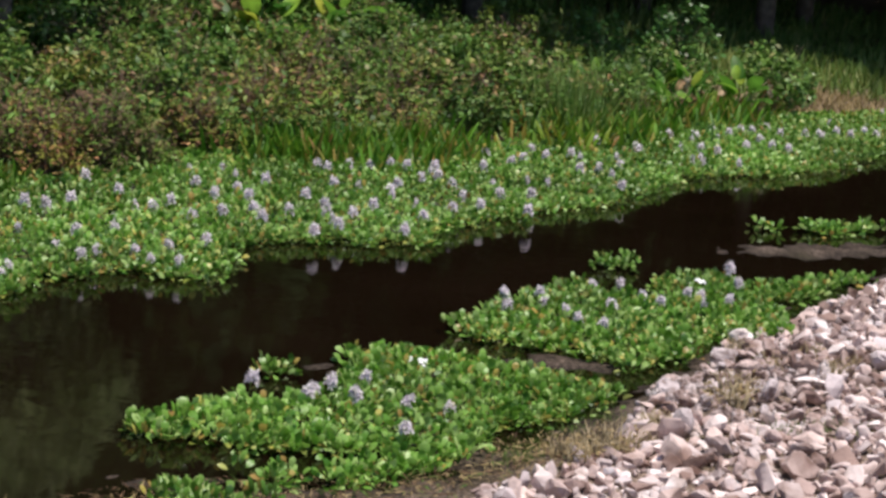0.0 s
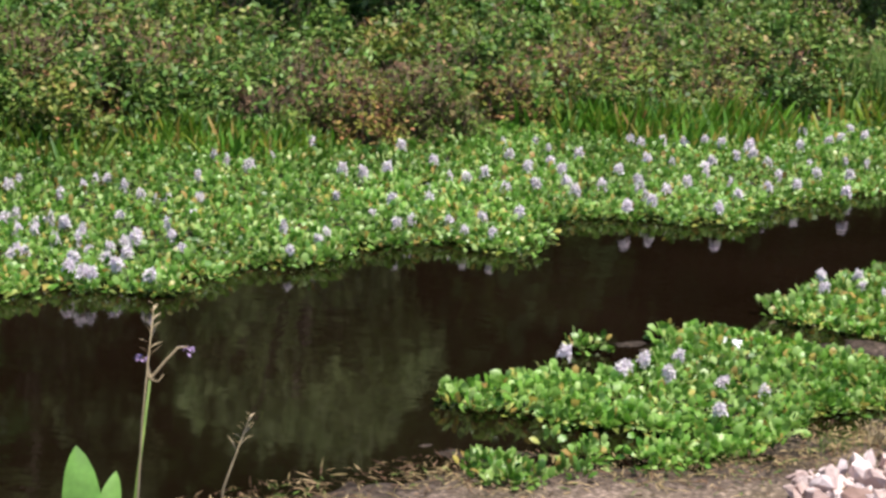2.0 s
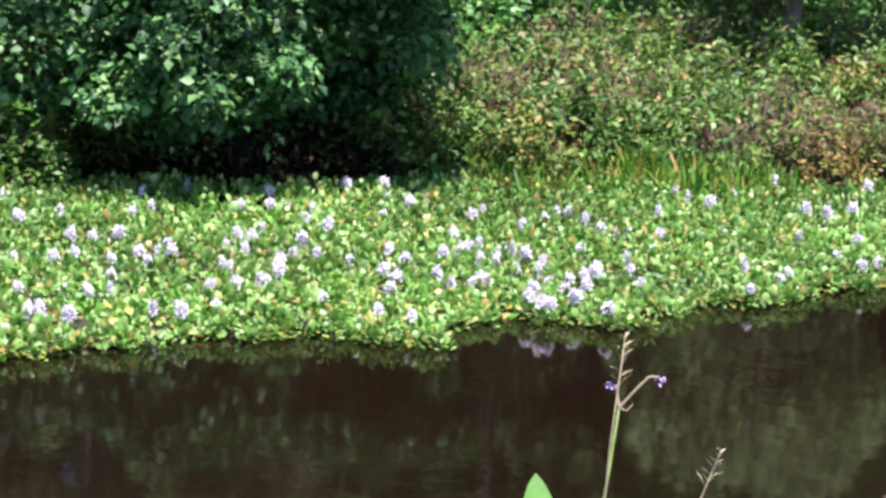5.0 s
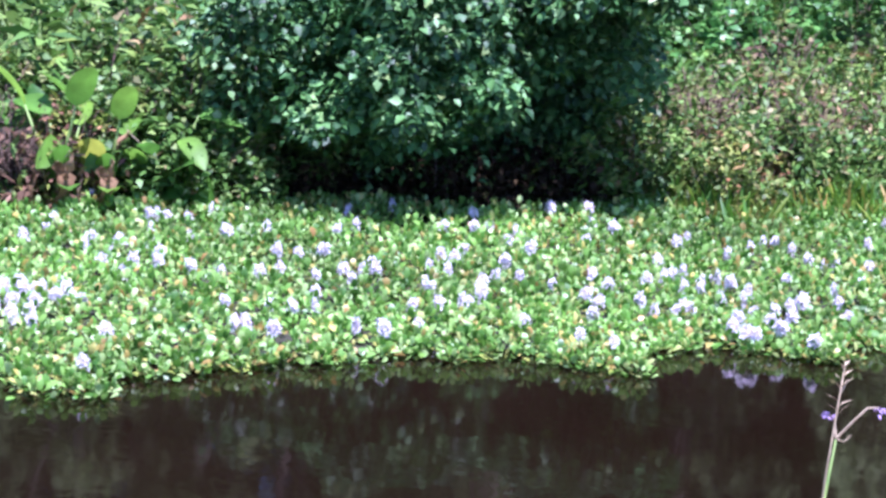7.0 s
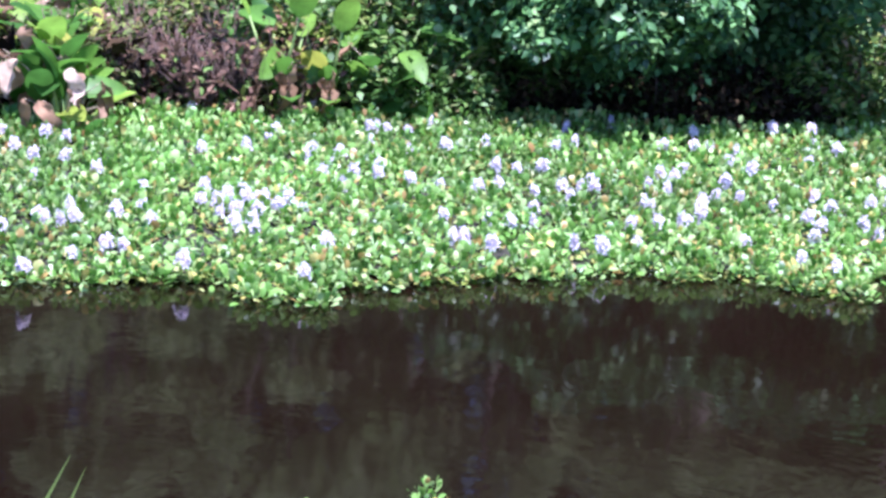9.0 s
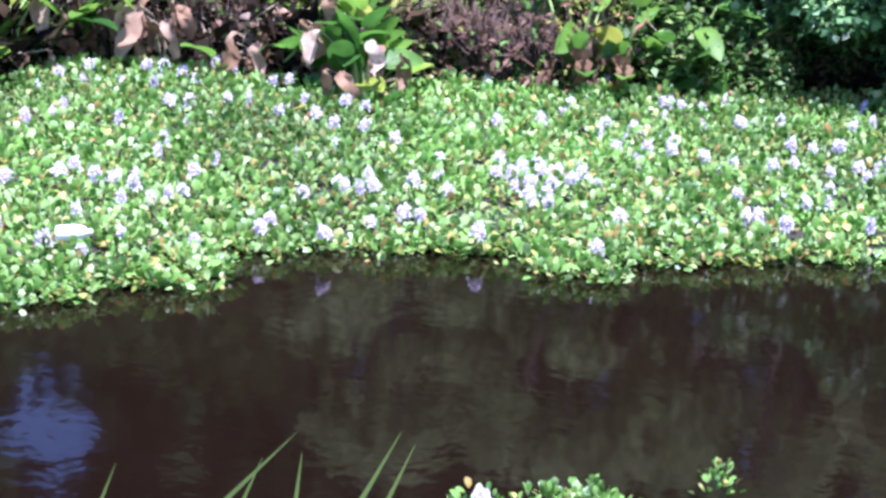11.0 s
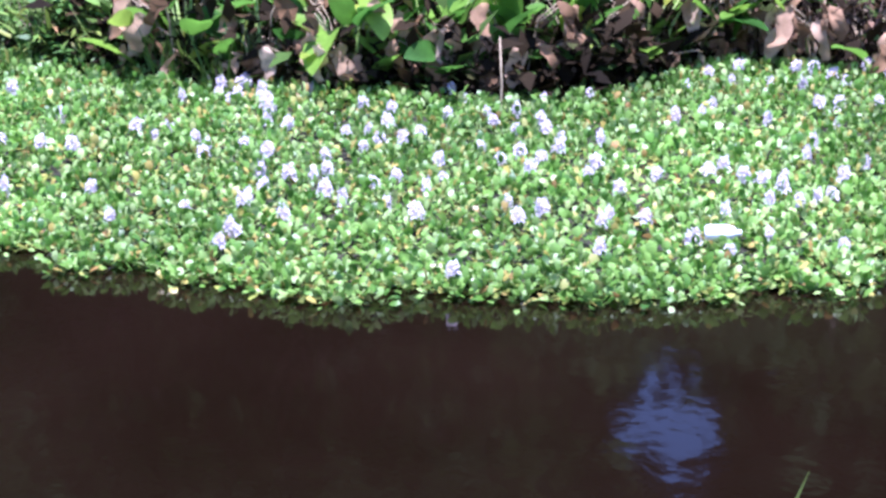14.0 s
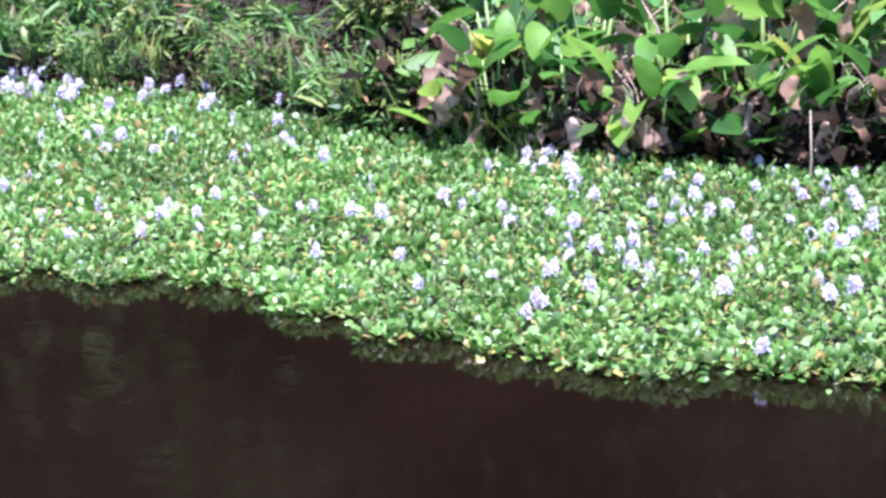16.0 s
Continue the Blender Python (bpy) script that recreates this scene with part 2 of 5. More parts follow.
M_LANCE = leaf_material("lance_leaf", [(0, (0.035, 0.095, 0.015)), (0.5, (0.10, 0.21, 0.035)), (0.85, (0.22, 0.34, 0.07)), (0.95, (0.30, 0.36, 0.12)), (1, (0.34, 0.17, 0.08))], 0.5, 0.24, 0.3, 1.2, vary=True)
M_DEADLEAF = leaf_material("dead_paddle_leaf", [(0, (0.14, 0.078, 0.034)), (0.4, (0.33, 0.20, 0.105)), (0.8, (0.51, 0.35, 0.215)), (1, (0.67, 0.51, 0.35))], 0.8, 0.2, 0.2, 6, True)
M_BARK = plain_material("bark", (0.06, 0.045, 0.035), (0.17, 0.13, 0.10), 6, 0.9, 0.8)
M_TWIG = plain_material("dry_twig", (0.07, 0.045, 0.03), (0.17, 0.115, 0.08), 14, 0.9, 0.3)


def rock_material():
    """Broken stone: each piece its own tint from brown to pale pink-grey, with stains and grit."""
    m, nodes, links, bsdf = shader("quarry_stone")
    info = nodes.new("ShaderNodeObjectInfo")
    geo = nodes.new("ShaderNodeNewGeometry")
    mixed = nodes.new("ShaderNodeMath")
    mixed.operation = "ADD"
    links.new(info.outputs["Random"], mixed.inputs[0])
    links.new(geo.outputs["Random Per Island"], mixed.inputs[1])
    wrap = nodes.new("ShaderNodeMath")
    wrap.operation = "FRACT"
    links.new(mixed.outputs[0], wrap.inputs[0])
    tint = ramp(nodes, [(0, (0.27, 0.18, 0.15)), (0.2, (0.44, 0.34, 0.32)), (0.45, (0.63, 0.50, 0.46)), (0.65, (0.52, 0.46, 0.47)), (0.88, (0.74, 0.63, 0.60)), (1, (0.86, 0.80, 0.79))])
    links.new(wrap.outputs[0], tint.inputs[0])
    n = noise_tex(nodes, links, 3.1, 7, "Object")
    stain = ramp(nodes, [(0.36, (0.40, 0.31, 0.27)), (0.48, (0.90, 0.85, 0.83)), (0.66, (1.25, 1.22, 1.21))])
    links.new(n.outputs["Fac"], stain.inputs[0])
    mx = nodes.new("ShaderNodeMix")
    mx.data_type, mx.blend_type = "RGBA", "MULTIPLY"
    mx.inputs[0].default_value = 1
    links.new(tint.outputs[0], mx.inputs[6])
    links.new(stain.outputs[0], mx.inputs[7])
    links.new(mx.outputs[2], bsdf.inputs["Base Color"])
    bsdf.inputs["Roughness"].default_value = 0.88
    n2 = noise_tex(nodes, links, 9, 6)
    bp = nodes.new("ShaderNodeBump")
    bp.inputs["Strength"].default_value, bp.inputs["Distance"].default_value = 0.8, 0.03
    links.new(n2.outputs["Fac"], bp.inputs["Height"])
    links.new(bp.outputs[0], bsdf.inputs["Normal"])
    return m


M_ROCK = rock_material()
# near-black sheet added under the mats; hides the water between leaves
M_MATBASE = plain_material("mat_underlay", (0.016, 0.016, 0.007), (0.034, 0.032, 0.014), 9, 0.9, 0.6)
# duller olive-brown layer filling gaps between the mat leaves
M_LOWLEAF = leaf_material("low_mat_leaf", [(0, (0.07, 0.09, 0.015)), (0.5, (0.17, 0.21, 0.03)), (0.85, (0.28, 0.29, 0.06)), (1, (0.30, 0.18, 0.06))], 0.7, 0.1, 0.3, 2)
# dead leaves coloured near black, painting shade in gaps between bank plants
M_SHADETHATCH = leaf_material("shade_thatch", [(0, (0.008, 0.006, 0.003)), (0.6, (0.022, 0.015, 0.007)), (0.85, (0.05, 0.032, 0.014)), (0.93, (0.035, 0.07, 0.014)), (1, (0.06, 0.11, 0.02))], 0.85, 0.1, 0.1, 2)
M_BOTTLE = plain_material("white_plastic", (0.78, 0.78, 0.77), (0.86, 0.86, 0.85), 5, 0.4, 0.02)
M_DRYSTALK = plain_material("seed_stalk", (0.30, 0.24, 0.14), (0.45, 0.36, 0.22), 30, 0.8, 0.2)
M_PURPLE = plain_material("purple_bud", (0.30, 0.20, 0.36), (0.42, 0.30, 0.50), 40, 0.6, 0.1)


def ground_material():
    m, nodes, links, bsdf = shader("bank_soil")
    n = noise_tex(nodes, links, 1.3, 8)
    r = ramp(nodes, [(0.3, (0.22, 0.155, 0.115)), (0.5, (0.38, 0.285, 0.225)), (0.64, (0.26, 0.20, 0.14)), (0.8, (0.15, 0.16, 0.06))])
    links.new(n.outputs["Fac"], r.inputs[0])
    n2 = noise_tex(nodes, links, 22, 6)
    r2 = ramp(nodes, [(0.3, (0.55, 0.55, 0.55)), (0.7, (1.25, 1.25, 1.25))])
    links.new(n2.outputs["Fac"], r2.inputs[0])
    mx = nodes.new("ShaderNodeMix")
    mx.data_type, mx.blend_type = "RGBA", "MULTIPLY"
    mx.inputs[0].default_value = 1
    links.new(r.outputs[0], mx.inputs[6])
    vor = nodes.new("ShaderNodeTexVoronoi")
    vor.inputs["Scale"].default_value = 26
    tcv = nodes.new("ShaderNodeTexCoord")
    links.new(tcv.outputs["Object"], vor.inputs["Vector"])
    rv = ramp(nodes, [(0.0, (1.9, 1.85, 1.8)), (0.26, (1.0, 1.0, 1.0)), (0.6, (0.35, 0.34, 0.33))])
    links.new(vor.outputs["Distance"], rv.inputs[0])
    grit = nodes.new("ShaderNodeMix")
    grit.data_type, grit.blend_type = "RGBA", "MULTIPLY"
    grit.inputs[0].default_value = 0.8
    links.new(r2.outputs[0], grit.inputs[6])
    links.new(rv.outputs[0], grit.inputs[7])
    links.new(grit.outputs[2], mx.inputs[7])
    geo = nodes.new("ShaderNodeNewGeometry")
    xyz = nodes.new("ShaderNodeSeparateXYZ")
    links.new(geo.outputs["Position"], xyz.inputs[0])
    wet = nodes.new("ShaderNodeMapRange")
    wet.inputs["From Min"].default_value, wet.inputs["From Max"].default_value = 0.0, 0.08
    wet.inputs["To Min"].default_value, wet.inputs["To Max"].default_value = 0.15, 1.0
    links.new(xyz.outputs["Z"], wet.inputs["Value"])
    soak = nodes.new("ShaderNodeVectorMath")
    soak.operation = "SCALE"
    links.new(mx.outputs[2], soak.inputs[0])
    links.new(wet.outputs[0], soak.inputs["Scale"])
    # ground west of x = -4.5 darkened, painting shade under the bank plants
    bank_shade = nodes.new("ShaderNodeMapRange")
    bank_shade.inputs["From Min"].default_value, bank_shade.inputs["From Max"].default_value = -6.5, -4.5
    bank_shade.inputs["To Min"].default_value, bank_shade.inputs["To Max"].default_value = 0.16, 1.0
    links.new(xyz.outputs["X"], bank_shade.inputs["Value"])
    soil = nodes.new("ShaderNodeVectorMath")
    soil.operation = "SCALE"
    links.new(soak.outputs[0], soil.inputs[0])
    links.new(bank_shade.outputs[0], soil.inputs["Scale"])
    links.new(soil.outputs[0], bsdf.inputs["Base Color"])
    bsdf.inputs["Roughness"].default_value = 0.85
    bsdf.inputs["Specular IOR Level"].default_value = 0.15
    bp = nodes.new("ShaderNodeBump")
    bp.inputs["Strength"].default_value, bp.inputs["Distance"].default_value = 0.9, 0.05
    links.new(n2.outputs["Fac"], bp.inputs["Height"])
    links.new(bp.outputs[0], bsdf.inputs["Normal"])
    return m


def water_material():
    m, nodes, links, bsdf = shader("pond_water")
    n0 = noise_tex(nodes, links, 0.5, 3)
    r0 = ramp(nodes, [(0.35, (0.0051, 0.0028, 0.0015)), (0.7, (0.0080, 0.0044, 0.0026))])
    links.new(n0.outputs["Fac"], r0.inputs[0])
    links.new(r0.outputs[0], bsdf.inputs["Base Color"])
    bsdf.inputs["Roughness"].default_value = 0.05
    bsdf.inputs["IOR"].default_value = 1.33
    n = noise_tex(nodes, links, 3.0, 3)
    n2 = noise_tex(nodes, links, 14.0, 2)
    ad = nodes.new("ShaderNodeMath")
    ad.operation = "MULTIPLY_ADD"
    ad.inputs[1].default_value = 0.12
    links.new(n2.outputs["Fac"], ad.inputs[0])
    links.new(n.outputs["Fac"], ad.inputs[2])
    bp = nodes.new("ShaderNodeBump")
    bp.inputs["Distance"].default_value = 0.02
    gust = noise_tex(nodes, links, 0.45, 2)
    breeze = nodes.new("ShaderNodeMapRange")
    breeze.inputs["From Min"].default_value, breeze.inputs["From Max"].default_value = 0.42, 0.68
    breeze.inputs["To Min"].default_value, breeze.inputs["To Max"].default_value = 0.05, 0.26
    links.new(gust.outputs["Fac"], breeze.inputs["Value"])
    links.new(breeze.outputs[0], bp.inputs["Strength"])
    links.new(ad.outputs[0], bp.inputs["Height"])
    links.new(bp.outputs[0], bsdf.inputs["Normal"])
    return m


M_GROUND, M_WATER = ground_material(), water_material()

# ---- plan: shore lines, from east to west ----
FRONT = [(9.5, 30), (6.25, 25.7), (4.9, 23.4), (3.75, 22.6), (3.0, 22.05), (2.55, 20.9), (1.4, 19.25), (0.7, 18.45), (0.15, 17.4),
         (-0.15, 16.8), (-1.4, 16.65), (-1.5, 15.9), (-1.55, 15.1), (-2.35, 14.9), (-2.85, 14.2), (-3.6, 13.2), (-3.65, 12.7),
         (-4.3, 12.4), (-4.65, 11.9), (-4.6, 11.45), (-5.1, 11.2), (-5.6, 11.0), (-6.2, 10.45), (-6.25, 10.05), (-6.75, 9.4),
         (-7.05, 9.1), (-6.95, 8.75), (-7.3, 8.5), (-7.65, 8.6), (-8.05, 8.05), (-8.4, 8.0), (-8.35, 7.45), (-8.8, 7.2),
         (-8.25, 6.85), (-8.48, 6.25), (-8.7, 5.55), (-9.1, 4.85), (-9.45, 4.35), (-9.62, 4.05), (-10.2, 3.6),
         (-10.65, 3.1), (-11.3, 2.9), (-12.0, 2.5), (-12.65, 2.25), (-12.4, 1.85), (-13.0, 1.2), (-14, 0.3), (-17, -2.5)]
BACK = [(11.5, 34), (7.1, 29.6), (5.4, 28.2), (3.45, 25.9), (1.75, 23.5), (0.1, 22.1), (-1.3, 20.8), (-2.65, 20.3), (-2.7, 19.2),
        (-4.0, 18.0), (-5.05, 17.8), (-6.4, 16.75), (-6.9, 15.9), (-7.45, 15.1), (-8.35, 14.65), (-9.2, 14.0), (-9.9, 13.2),
        (-10.5, 12.3), (-11.2, 11.8), (-11.3, 10.9), (-12.2, 10.5), (-13.4, 9.9), (-13.2, 9.0), (-12.75, 8.1), (-12.9, 7.2),
        (-13.9, 6.3), (-14.4, 5.5), (-15.2, 5.15), (-16.1, 4.5), (-18.4, 3.5), (-19.7, 2.1), (-23, -1)]
NEAR = [(14, 34), (8, 24), (6, 20), (5, 18.3), (3.9, 16.6), (2.5, 14.4), (1.6, 12.6), (0.95, 11.4), (0.4, 10.7), (-0.25, 10.3), (-0.85, 10.05),
        (-1.4, 9.75), (-1.75, 9.4), (-2.2, 8.95), (-2.75, 8.2), (-3.5, 7.0), (-4.6, 5.2), (-6, 3.3), (-8, 0), (-11, -5), (-30, -30)]
front_line, back_line, near_line = (np.array(a, float) for a in (FRONT, BACK, NEAR))
back_shore = np.concatenate([[(60, 75)], back_line, [(-40, -14)]])
near_shore = np.concatenate([[(40, 60)], near_line])


def land_height(pts):
    """Height of the ground: near slope, pond bed and far bank."""
    near = side_distance(near_shore, pts)
    far = -side_distance(back_shore, pts)
    zn = np.where(near > 0, np.minimum(0.006 + 0.10 * np.minimum(near, 2) + 0.30 * np.clip(near - 2, 0, 6), 1.9), np.maximum(near * 0.09, -0.6))
    zf = np.where(far > 0, 0.03 + 0.09 * np.minimum(far, 9) + 0.01 * np.clip(far - 9, 0, 40), np.maximum(far * 0.3, -0.6))
    z = np.maximum(zn, zf)
    flat = np.exp(-(((pts[:, 0] - 3.9) / 1.5) ** 2 + ((pts[:, 1] - 18.45 - 0.35 * (pts[:, 0] - 3.9)) / 0.6) ** 2))
    z = np.maximum(z, -0.06 + 0.085 * flat)
    for cx, cy, rx, ry, up in ((1.05, 13.35, 0.9, 0.35, 0.064), (-0.5, 12.75, 0.4, 0.35, 0.052), (-1.0, 10.1, 1.2, 0.35, 0.049), (0.5, 10.9, 0.9, 0.5, 0.066), (3.0, 15.9, 0.8, 0.6, 0.06)):
        z = np.maximum(z, -0.05 + up * np.exp(-(((pts[:, 0] - cx) / rx) ** 2 + ((pts[:, 1] - cy) / ry) ** 2)))
    z += 0.012 * np.sin(23 * pts[:, 0] + 3 * np.sin(11 * pts[:, 1])) * np.sin(26 * pts[:, 1] + 2 * np.sin(9 * pts[:, 0])) * (np.abs(pts[:, 0] - 2.0) < 5.0) * (np.abs(pts[:, 1] - 14) < 6)
    z += 0.010 * np.sin(7.3 * pts[:, 0] + 2 * np.sin(5.1 * pts[:, 1])) * np.sin(6.7 * pts[:, 1] + 1.7 * np.sin(4.3 * pts[:, 0]))
    z += 0.012 * np.sin(pts[:, 0] * 2.1 + 1.3 * np.sin(pts[:, 1] * 1.7)) * np.sin(pts[:, 1] * 1.9) * (np.abs(z) < 3)
    return z


def ground_z(x, y):
    return float(land_height(np.array([[x, y]], float))[0])


# ---- ground and water ----
def build_ground():
    far = np.geomspace(10, 1500, 14)
    xs = np.concatenate([-32 - far[::-1], np.arange(-32, -3, 0.5), np.arange(-3, 7, 0.09), np.arange(7, 18.01, 0.5), 18 + far])
    ys = np.concatenate([-12 - far[::-1], np.arange(-12, 8, 0.5), np.arange(8, 20, 0.09), np.arange(20, 44.01, 0.5), 44 + far])
    gx, gy = np.meshgrid(xs, ys)
    p = np.stack([gx.ravel(), gy.ravel()], 1)
    z = land_height(p)
    nx, ny = len(xs), len(ys)
    i = (np.arange(ny - 1)[:, None] * nx + np.arange(nx - 1)[None]).ravel()
    tri = np.concatenate([np.stack([i, i + 1, i + nx + 1], 1), np.stack([i, i + nx + 1, i + nx], 1)])
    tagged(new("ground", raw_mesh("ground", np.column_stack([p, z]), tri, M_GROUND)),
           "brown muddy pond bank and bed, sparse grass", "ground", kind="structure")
    w = [(-90, -90, 0), (90, -90, 0), (90, 120, 0), (-90, 120, 0)]
    tagged(new("water", raw_mesh("water", w, [(0, 1, 2), (0, 2, 3)], M_WATER)),
           "still dark brown pond water mirroring the trees", "water", kind="structure")


build_ground()


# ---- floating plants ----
def under_sheet(name, outline, z, parent):
    """A dark sheet added under a floating mat to hide the mirroring water, set back from its edge."""
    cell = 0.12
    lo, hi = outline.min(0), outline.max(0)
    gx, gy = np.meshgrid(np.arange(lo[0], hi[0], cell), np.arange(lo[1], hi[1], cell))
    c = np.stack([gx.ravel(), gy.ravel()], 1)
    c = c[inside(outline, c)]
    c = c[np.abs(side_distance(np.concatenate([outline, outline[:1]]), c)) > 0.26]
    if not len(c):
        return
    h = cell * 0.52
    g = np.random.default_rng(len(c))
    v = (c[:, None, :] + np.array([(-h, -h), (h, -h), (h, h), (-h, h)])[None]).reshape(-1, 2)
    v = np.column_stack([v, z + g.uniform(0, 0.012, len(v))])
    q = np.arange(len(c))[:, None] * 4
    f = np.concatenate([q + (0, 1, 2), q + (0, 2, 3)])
    tagged(part(name, raw_mesh(name, v, f, M_MATBASE), parent, "dark sheet added to hide the water between the leaves"), kind="stuff")


def rosette_leaves(centres, per, size, low, high, seed, steep=0.0, crowd=0.0):
    """Spoon leaves on short stalks round each plant's centre: leaf arrays. Crowded plants grow taller and more upright."""
    g = np.random.default_rng(seed)
    n = len(centres) * per
    crowd = np.repeat(np.broadcast_to(crowd, len(centres)), per)
    c = np.repeat(centres, per, axis=0)
    tall = np.repeat(g.uniform(0.55, 1.15, len(centres)), per)
    big = np.repeat(g.uniform(0.75, 1.25, len(centres)), per)
    az = np.tile(np.linspace(0, 2 * np.pi, per, endpoint=False), len(centres)) + g.normal(0, 0.5, n)
    lift = g.uniform(0, 1, n)
    el = 0.2 + steep + 0.15 * crowd + 0.95 * lift + g.normal(0, 0.36, n)
    r = (0.075 - 0.05 * lift) * big
    z = (low + (high - low) * lift) * tall * (1 + 0.25 * crowd)
    at = np.stack([c[:, 0] + r * np.cos(az), c[:, 1] + r * np.sin(az), z], 1)
    length = size * big * g.uniform(0.75, 1.2, n)
    return at, az, el, g.normal(0, 0.45, n), 1.08 * length, length * g.uniform(0.5, 0.85, n)


def fill(outline, density, seed):
    g = np.random.default_rng(seed)
    lo, hi = outline.min(0), outline.max(0)
    n = int((hi - lo).prod() * density)
    p = g.uniform(lo, hi, (n, 2))
    return p[inside(outline, p)]


def floating_mat(name, label, outline, density, size, seed, parts=0, low=0.03, high=0.15, steep=0.0, open_side=None):
    base = tagged(new(name), label, "floating plants", kind="stuff")
    under_sheet("litter", outline, 0.012, base)
    c = fill(outline, density * 1.7, seed)
    edge = np.abs(side_distance(np.concatenate([outline, outline[:1]]), c))
    c = c[(edge < 0.3) | (np.random.default_rng(seed + 9).uniform(0, 1, len(c)) < 0.588)]
    edge = np.abs(side_distance(np.concatenate([outline, outline[:1]]), c))
    crowd = 0.0 if open_side is None else np.clip((np.abs(side_distance(open_side, c)) - 0.7) / 1.6, 0, 1)
    a = rosette_leaves(c, 7, size, low, high, seed + 1, steep, crowd)
    keep = np.repeat(0.55 + 0.45 * np.clip(edge / 0.35, 0, 1), 7)
    a[0][:, 2] *= keep
    picked = np.zeros(len(a[1]), bool)
    if parts:
        tops = np.argsort(np.hypot(a[0][:, 0], a[0][:, 1]) - 12 * a[0][:, 2])[: parts * 4]
        picked[np.random.default_rng(seed).choice(tops, min(parts, len(tops)), replace=False)] = True
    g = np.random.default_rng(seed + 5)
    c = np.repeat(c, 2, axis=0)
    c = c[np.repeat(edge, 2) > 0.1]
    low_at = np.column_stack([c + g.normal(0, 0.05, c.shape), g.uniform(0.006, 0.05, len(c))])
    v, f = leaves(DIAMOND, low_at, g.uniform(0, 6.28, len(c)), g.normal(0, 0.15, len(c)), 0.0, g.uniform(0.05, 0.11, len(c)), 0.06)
    tagged(part("dead_leaves", raw_mesh("dead_leaves", v, f, M_LOWLEAF), base, "low olive and brown leaves at the waterline"), kind="stuff")
    v, f = leaves(SPOON, *(q[~picked] for q in a))
    tagged(part("leaves", raw_mesh("leaves", v, f, M_MAT), base), kind="stuff")
    if parts:
        lv, lf = leaves(SPOON, np.zeros((1, 3)), 0.0, 0.0, 0.0, 1.0, 0.88)
        me = raw_mesh("leaf", lv, lf, M_MAT)
        for at, az, el, ro, ln, wd in zip(*(q[picked] for q in a)):
            ob = part("leaf", me, base)
            ob.matrix_local = Matrix.LocRotScale(at, Euler((ro, -el, az)), (ln, ln, ln))
    return base


def lobed(pts, wobble, seed):
    closed = np.concatenate([np.array(pts, float), np.array(pts[:1], float)])
    return smooth_line(closed, 0.15, wobble, seed)


back_edge = smooth_line(BACK, 0.3, 0.05, 4)
run = np.gradient(back_edge, axis=0)
back_edge = back_edge + 0.28 * np.stack([run[:, 1], -run[:, 0]], 1) / np.linalg.norm(run, axis=1)[:, None]
front_edge = smooth_line(FRONT, 0.10, 0.045, 3)
run = np.gradient(front_edge, axis=0)
along = 0.10 * np.arange(len(front_edge))
ragged = 0.09 * np.sin(5.3 * along + 2 * np.sin(1.7 * along)) + 0.06 * np.sin(13.1 * along + 3 * np.sin(2.9 * along)) + 0.03
front_edge = front_edge + ragged[:, None] * np.stack([run[:, 1], -run[:, 0]], 1) / np.linalg.norm(run, axis=1)[:, None]
main_outline = np.concatenate([front_edge, back_edge[::-1]])
floating_mat("water_hyacinth_mat", "broad green mat of flowering water hyacinth along the far bank", main_outline, 108, 0.059, 11, 295, steep=0.08, open_side=front_line)
CLUMP_A = [(-1.57, 10.99), (-1.5, 11.16), (-1.33, 11.32), (-1.18, 11.46), (-1.05, 11.61), (-0.92, 11.71), (-0.67, 11.7), (-0.54, 11.83), (-0.37, 12.04), (-0.33, 12.38), (-0.35, 12.71), (-0.41, 12.89), (-0.34, 13.01), (-0.19, 13.14), (0.01, 13.11), (0.07, 13.01), (0.29, 13.13), (0.41, 13.04), (0.72, 12.98), (0.95, 12.75), (1.09, 12.6), (1.4, 12.62), (1.44, 12.35), (1.39, 12.34), (1.22, 12.08), (0.98, 11.8), (0.76, 11.61), (0.57, 11.26), (0.4, 10.83), (0.23, 10.54), (0.07, 10.5), (-0.03, 10.78), (-0.27, 10.82), (-0.53, 10.78), (-0.79, 10.76), (-0.99, 10.77), (-1.2, 10.81), (-1.43, 10.8), (-1.54, 10.88)]
CLUMP_B = [(0.32, 13.91), (0.65, 14.71), (0.91, 15.15), (1.22, 15.82), (1.35, 15.91), (1.56, 15.55), (1.87, 15.4), (2.21, 15.53), (2.37, 15.84), (2.08, 16.02), (2.1, 16.19), (2.32, 16.41), (2.68, 16.54), (2.93, 16.22), (3.45, 16.64), (3.92, 17.01), (4.29, 17.1), (4.3, 17.07), (3.78, 16.72), (3.47, 16.15), (3.04, 15.91), (2.91, 15.54), (3.08, 15.32), (2.93, 14.74), (2.48, 14.38), (1.95, 13.58), (1.57, 13.23), (1.41, 13.5), (0.96, 13.6), (0.55, 13.76), (0.35, 13.95)]
floating_mat("water_hyacinth_clump", "lush green clump of water hyacinth against the stony shore", lobed(CLUMP_A, 0.04, 5), 135, 0.06, 21, 290, 0.03, 0.16, 0.22)
floating_mat("water_hyacinth_clump", "green clump of flowering water hyacinth beside the stones", lobed(CLUMP_B, 0.05, 6), 130, 0.06, 31, 0, 0.03, 0.15, 0.22)
